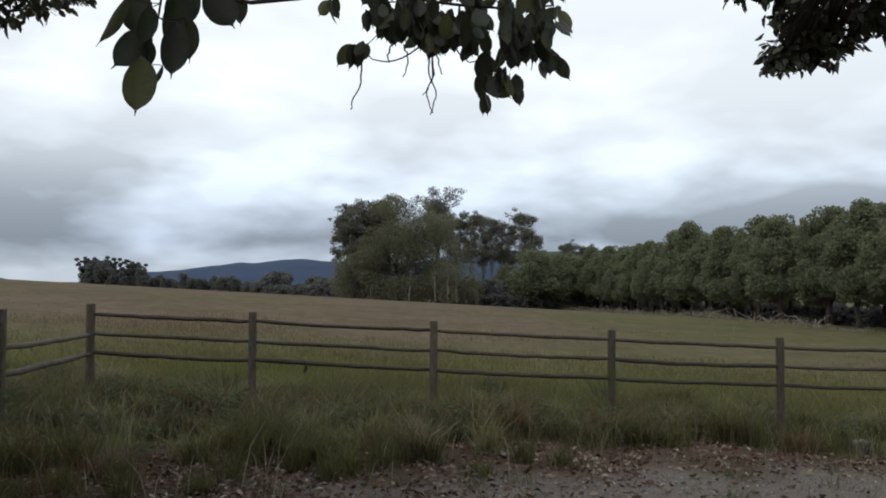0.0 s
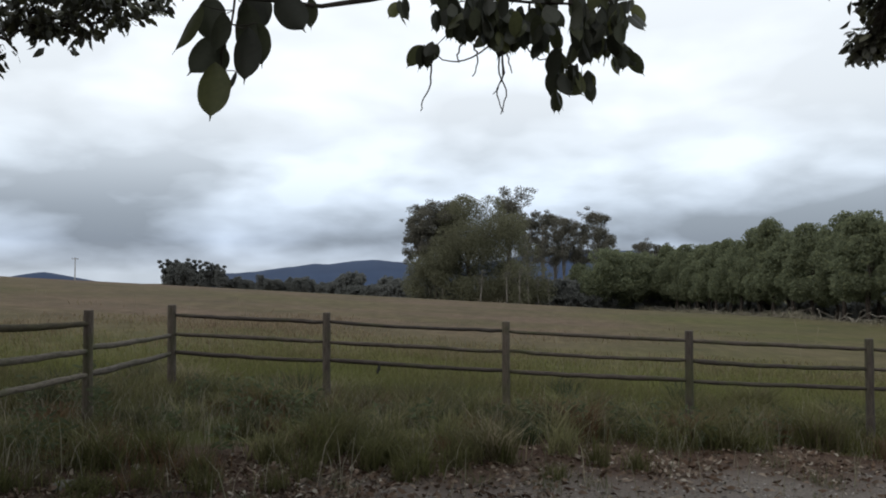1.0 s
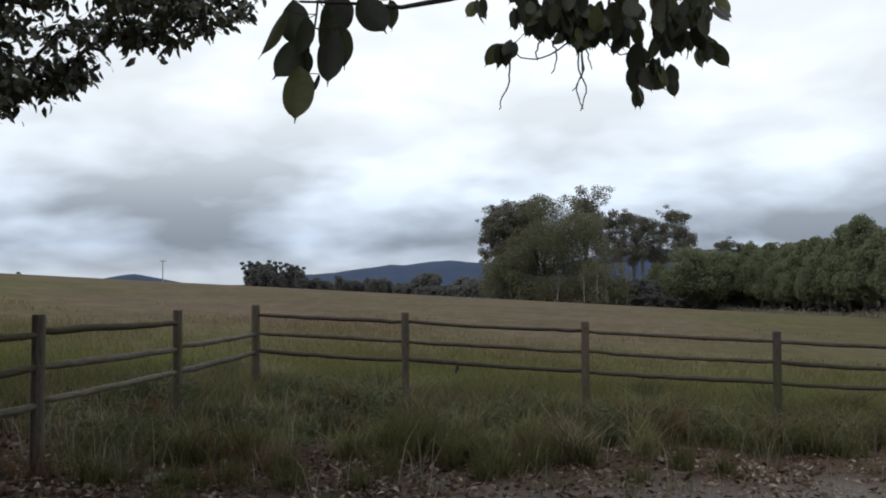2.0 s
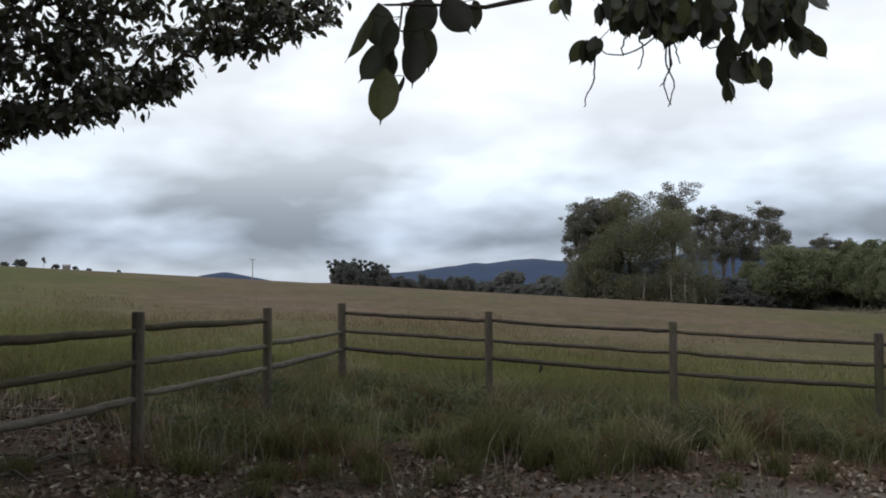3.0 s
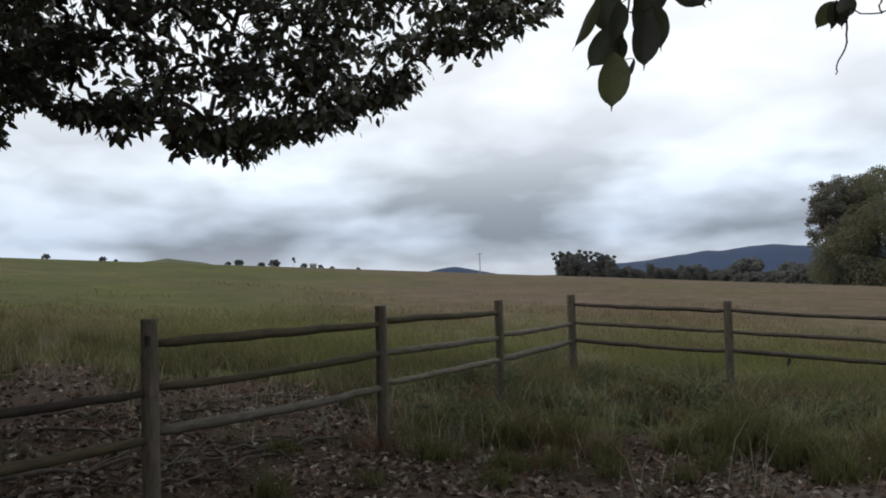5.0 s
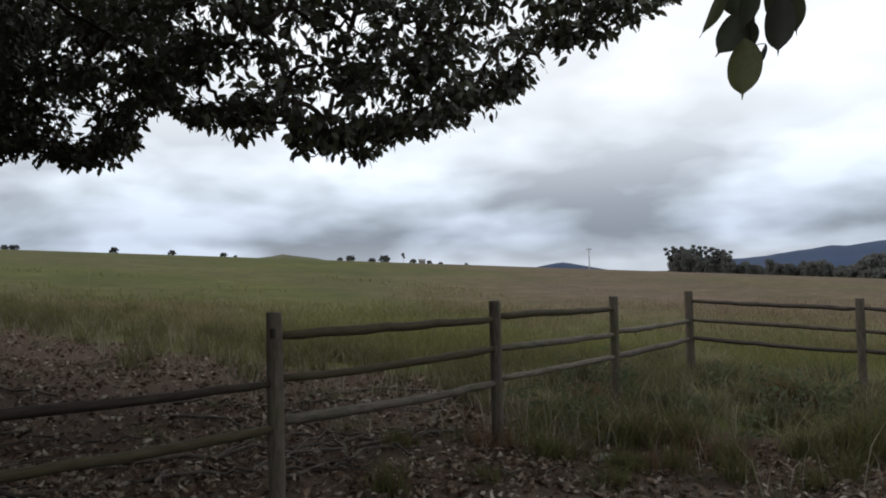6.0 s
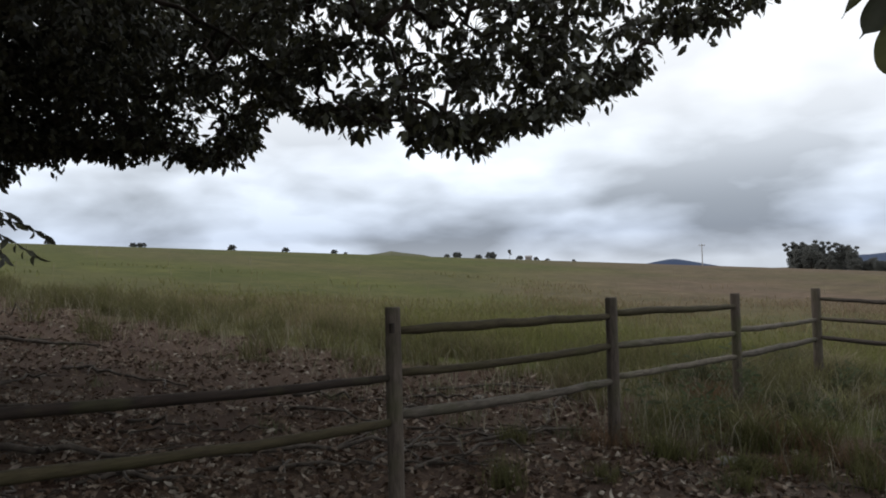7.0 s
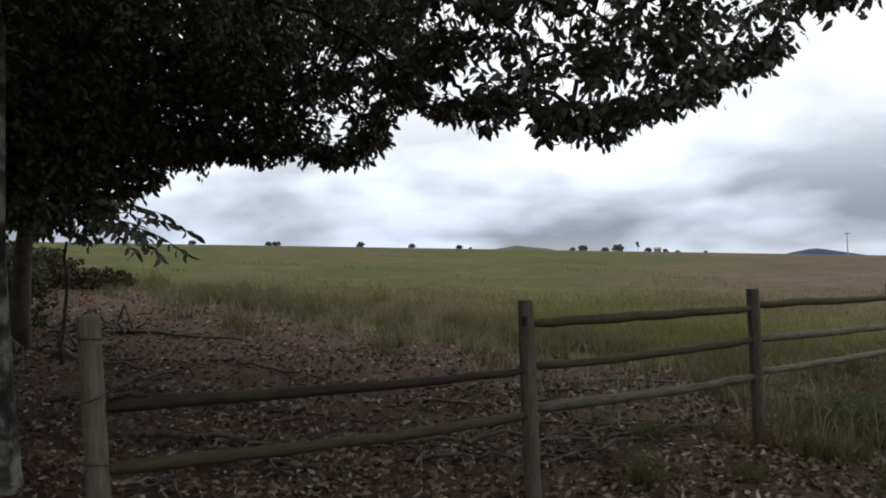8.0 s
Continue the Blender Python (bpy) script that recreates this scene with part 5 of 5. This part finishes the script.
# ---- on the ground ----
def build_litter():
    rng = np.random.default_rng(71)
    n = 265000
    inner = rng.uniform(0, 1, n) < 0.04
    r = np.where(inner, 6.0 * np.sqrt(rng.uniform(0, 1, n)), np.exp(rng.uniform(math.log(3.0), math.log(34), n)))
    az = np.where(inner, rng.uniform(-180, 180, n), rng.uniform(-118, 58, n))
    sparse = np.where(inner, 1.0, smooth(r, 3.0, 6.2) * smooth(az, -118, -96) * (1 - smooth(az, 38, 58)))
    az = np.radians(az)
    x, y = r * np.sin(az), r * np.cos(az) - 0.9
    thin = np.clip(litter_amount(x, y) * (1 - 0.82 * gravel_amount(x, y) * smooth(x, -2.0, 1.5)) + 0.06 * (r < 9), 0, 1)
    patch = np.array([noise.noise(Vector((a * 0.9, b * 0.9, 7.0))) for a, b in zip(x.tolist(), y.tolist())])
    keep = rng.uniform(0, 1, n) < sparse * thin * np.clip(0.5 + 0.75 * patch, 0.26, 1)
    x, y, r = x[keep], y[keep], r[keep]
    n = len(x)
    base = np.stack([x, y, land(x, y) + rng.uniform(0.004, 0.03, n)], 1)
    a = rng.uniform(0, 6.28, n)
    way = np.stack([np.cos(a), np.sin(a), rng.normal(0.08, 0.28, n)], 1)
    v, f = leaf_cloud(base, way, rng.uniform(0.03, 0.085, n) * (1 + 0.025 * r), rng, 0.85, 0.35, 0.25)
    tagged(mesh_object("fallen_leaves", v, f, LITTER_LEAF), "grey and brown dead leaves covering the soil", "leaf litter", kind="stuff")
    # small stones on the track
    m = 11000
    x, y = rng.uniform(-4.0, 9, m), rng.uniform(3.5, 10, m)
    keep = rng.uniform(0, 1, m) < gravel_amount(x, y) * 0.9
    x, y = x[keep], y[keep]
    m = len(x)
    s = rng.uniform(0.006, 0.02, m)
    c = np.stack([x, y, land(x, y) + s * 0.2], 1)
    oct_v = np.array([(1, 0, 0), (0, 1, 0), (-1, 0, 0), (0, -1, 0), (0, 0, 0.7), (0, 0, -0.5)])
    v = c[:, None] + oct_v * s[:, None, None] * rng.uniform(0.6, 1.3, (m, 6, 1))
    tri = ((0, 1, 4), (1, 2, 4), (2, 3, 4), (3, 0, 4), (1, 0, 5), (2, 1, 5), (3, 2, 5), (0, 3, 5))
    f = [tuple(k * 6 + i for i in t) for k in range(m) for t in tri]
    tagged(mesh_object("gravel", v.reshape(-1, 3), f, PEBBLE), "grey gravel on the bare track", "gravel", kind="stuff")


build_litter()


def fallen_branch(a, b, r, rng, sprouts=3, arch=0.05):
    """A dead branch on the soil with a few side twigs."""
    n = 11
    pts = bend((*a, 0), (*b, 0), n, 0, rng, 0.028)
    pts[:, 2] = land(pts[:, 0], pts[:, 1]) + r * 0.7 + np.abs(rng.normal(0, arch, n)) * np.sin(np.linspace(0, math.pi, n))
    parts = [tube(pts, np.linspace(r, r * 0.35, n), 7, 0.1, rng)]
    d = np.array([b[0] - a[0], b[1] - a[1], 0.0])
    for k in range(sprouts):
        i = rng.integers(2, n - 2)
        w = np.array([-d[1], d[0], 0]) * rng.choice((-1, 1)) * 0.25 + d * 0.25
        q = pts[i] + w * rng.uniform(0.4, 1.0)
        q[2] = float(land(q[0], q[1])) + rng.uniform(0.02, 0.14)
        parts.append(tube(bend(pts[i], q, 6, 0, rng, 0.015), np.linspace(r * 0.5, r * 0.15, 6), 5))
    v, f = join(parts)
    ob = mesh_object("fallen_branch", v, f, DEAD_WOOD, smooth=True)
    return tagged(ob, "dead grey branch lying on the leaf litter", "branch", "fallen branches")


def build_debris():
    rng = np.random.default_rng(81)
    for a, b, r, s in (((-5.0, 3.0), (-5.3, 5.6), 0.022, 4), ((-5.9, 3.7), (-5.1, 5.5), 0.020, 3), ((-6.5, 1.6), (-5.4, 4.2), 0.032, 2), ((-6.7, 7.3), (-5.5, 5.4), 0.022, 3), ((-10.0, 1.1), (-10.9, 2.4), 0.035, 2), ((-7.5, 0.6), (-6.0, 2.4), 0.034, 1),
                       ((-9.5, 0.4), (-8.2, 2.2), 0.04, 2), ((-7.8, 5.8), (-6.6, 7.6), 0.025, 2), ((-5.6, 2.2), (-4.9, 3.7), 0.018, 3), ((-11.5, 2.8), (-9.6, 3.6), 0.03, 2), ((-8.2, 4.2), (-7.0, 5.0), 0.02, 3), ((-13.5, 1.0), (-11.0, 1.8), 0.05, 2),
                       ((-6.4, 0.9), (-5.6, 1.8), 0.03, 2), ((-4.0, 4.0), (-3.5, 4.9), 0.012, 2), ((-3.0, 5.3), (-2.4, 5.8), 0.01, 2), ((-0.6, 6.4), (0.1, 6.7), 0.008, 1), ((-16, 2.5), (-13.5, 4.0), 0.05, 2)):
        fallen_branch(a, b, r, rng, s)
    # sticks strewn along the side fence
    for k in range(34):
        x, y, w, reach = rng.uniform(-7.6, -4.75), rng.uniform(0.6, 5.6), rng.uniform(0, 3.14), rng.uniform(0.25, 0.75)
        fallen_branch((x - reach * math.cos(w), y - reach * math.sin(w)), (x + reach * math.cos(w), y + reach * math.sin(w)), rng.uniform(0.007, 0.022), rng, int(rng.integers(0, 4)), 0.04)
    for k in range(16):
        a, d = radians(rng.uniform(-86, -76)), rng.uniform(13, 20)
        x, y = d * math.sin(a), d * math.cos(a) - 0.9
        w = rng.uniform(0, 6.28)
        fallen_branch((x, y), (x + 1.6 * math.cos(w), y + 1.2 * math.sin(w)), rng.uniform(0.02, 0.045), rng, 4, 0.22)
    # half-buried pale stones
    for name, label, x, y, s, sq in (("pale_stone", "flat pale stone half hidden in grass", -3.62, 5.52, 0.12, 0.45), ("pale_stone", "flat pale stone half hidden in grass", -6.9, 5.9, 0.06, 0.5)):
        bm = bmesh.new()
        bmesh.ops.create_icosphere(bm, subdivisions=3, radius=s)
        for v in bm.verts:
            v.co *= 1 + 0.35 * noise.noise(v.co * 9 + Vector((x, y, 0)))
            v.co.z *= sq
        me = bpy.data.meshes.new(name)
        bm.to_mesh(me)
        bm.free()
        me.materials.append(STONE)
        ob = new(name, me)
        ob.location = (x, y, float(land(x, y)) + s * 0.12)
        tagged(ob, label, "stone", "pale stones")
    # small concrete marker in the grass by the track
    mx, my = 5.60, 10.0
    bm = bmesh.new()
    bmesh.ops.create_cube(bm, size=1, matrix=Matrix.Diagonal((0.19, 0.13, 0.28, 1)))
    bmesh.ops.bevel(bm, geom=bm.edges[:], offset=0.012, segments=2, affect="EDGES")
    me = bpy.data.meshes.new("marker_block")
    bm.to_mesh(me)
    bm.free()
    me.materials.append(STONE)
    ob = new("marker_block", me)
    ob.matrix_basis = pose(mx, my, float(land(mx, my)) + 0.03, 3, -4, 15)
    tagged(ob, "small pale concrete block half sunk in grass", "block")
    # thin sapling behind the end post
    sap = thing("sapling", (0, 0, 0), "thin bare-stemmed sapling with a few leaves on top", "tree")
    a = np.array([-12.4, 1.05, float(land(-12.4, 1.05))])
    b = aim(-80.6, 2.5, 12.0)
    line = bend(a, b, 8, 0, rng, 0.02)
    v, f = tube(line, np.linspace(0.035, 0.016, 8), 6)
    mesh_object("stem", v, f, DEAD_WOOD, sap, smooth=True)
    base, way, size, tips = whorls(b + np.array([0, 0, 0.35]), (0.7, 0.7, 0.35), 60, rng, 0.15)
    v, f = leaf_cloud(base, way, size, rng)
    mesh_object("leaves", v, f, NEAR_LEAF, sap)
    # dark scrub on the far side of the litter
    for az, d, h, w in ((-86, 17, 1.2, 1.6), (-84.5, 26, 1.5, 2.0), (-88, 20, 2.5, 2.6), (-82.5, 30, 1.3, 2.0)):
        x, y = d * math.sin(radians(az)), d * math.cos(radians(az)) - 0.9
        put(round_tree(rng, h, w, 2600, SCRUB_LEAF, "scrub_bush", "dark scrubby bush under the trees", "scrub bushes", 0.0, 0.11), x, y)
    # dry brown brush at the far end of the litter
    for x, y, h, w in ((-27.8, 2.6, 1.15, 1.0), (-27.2, 3.6, 1.0, 0.9), (-26.6, 4.4, 0.75, 0.8), (-27.9, 5.3, 0.55, 0.7), (-24.5, 2.2, 0.8, 0.8)):
        put(round_tree(rng, h, w, 1300, DRY_BRUSH, "dry_brush", "dry brown brush at the far end of the litter", "dry brush", 0.0, 0.09), x, y)
    # bleached dead branches at the foot of the tree row
    for k in range(16):
        t = k / 15
        x, y = 21.8 + 4.2 * t + rng.normal(0, 0.8), 120 - 66 * t + rng.normal(0, 2)
        g = float(land(x, y))
        heap = thing("bleached_snag", (x, y, g - 0.05), "bleached dead snag at the foot of the tree row", "branch", "bleached snags")
        for j in range(7):
            e = (rng.normal(0, 1.1), rng.normal(0, 0.8), rng.uniform(0.15, 1.05))
            v, f = tube(bend((0, 0, 0), e, 6, -0.05, rng, 0.06), np.linspace(0.045, 0.018, 6), 5)
            mesh_object("branch", v, f, BLEACHED, heap, smooth=True)


build_debris()
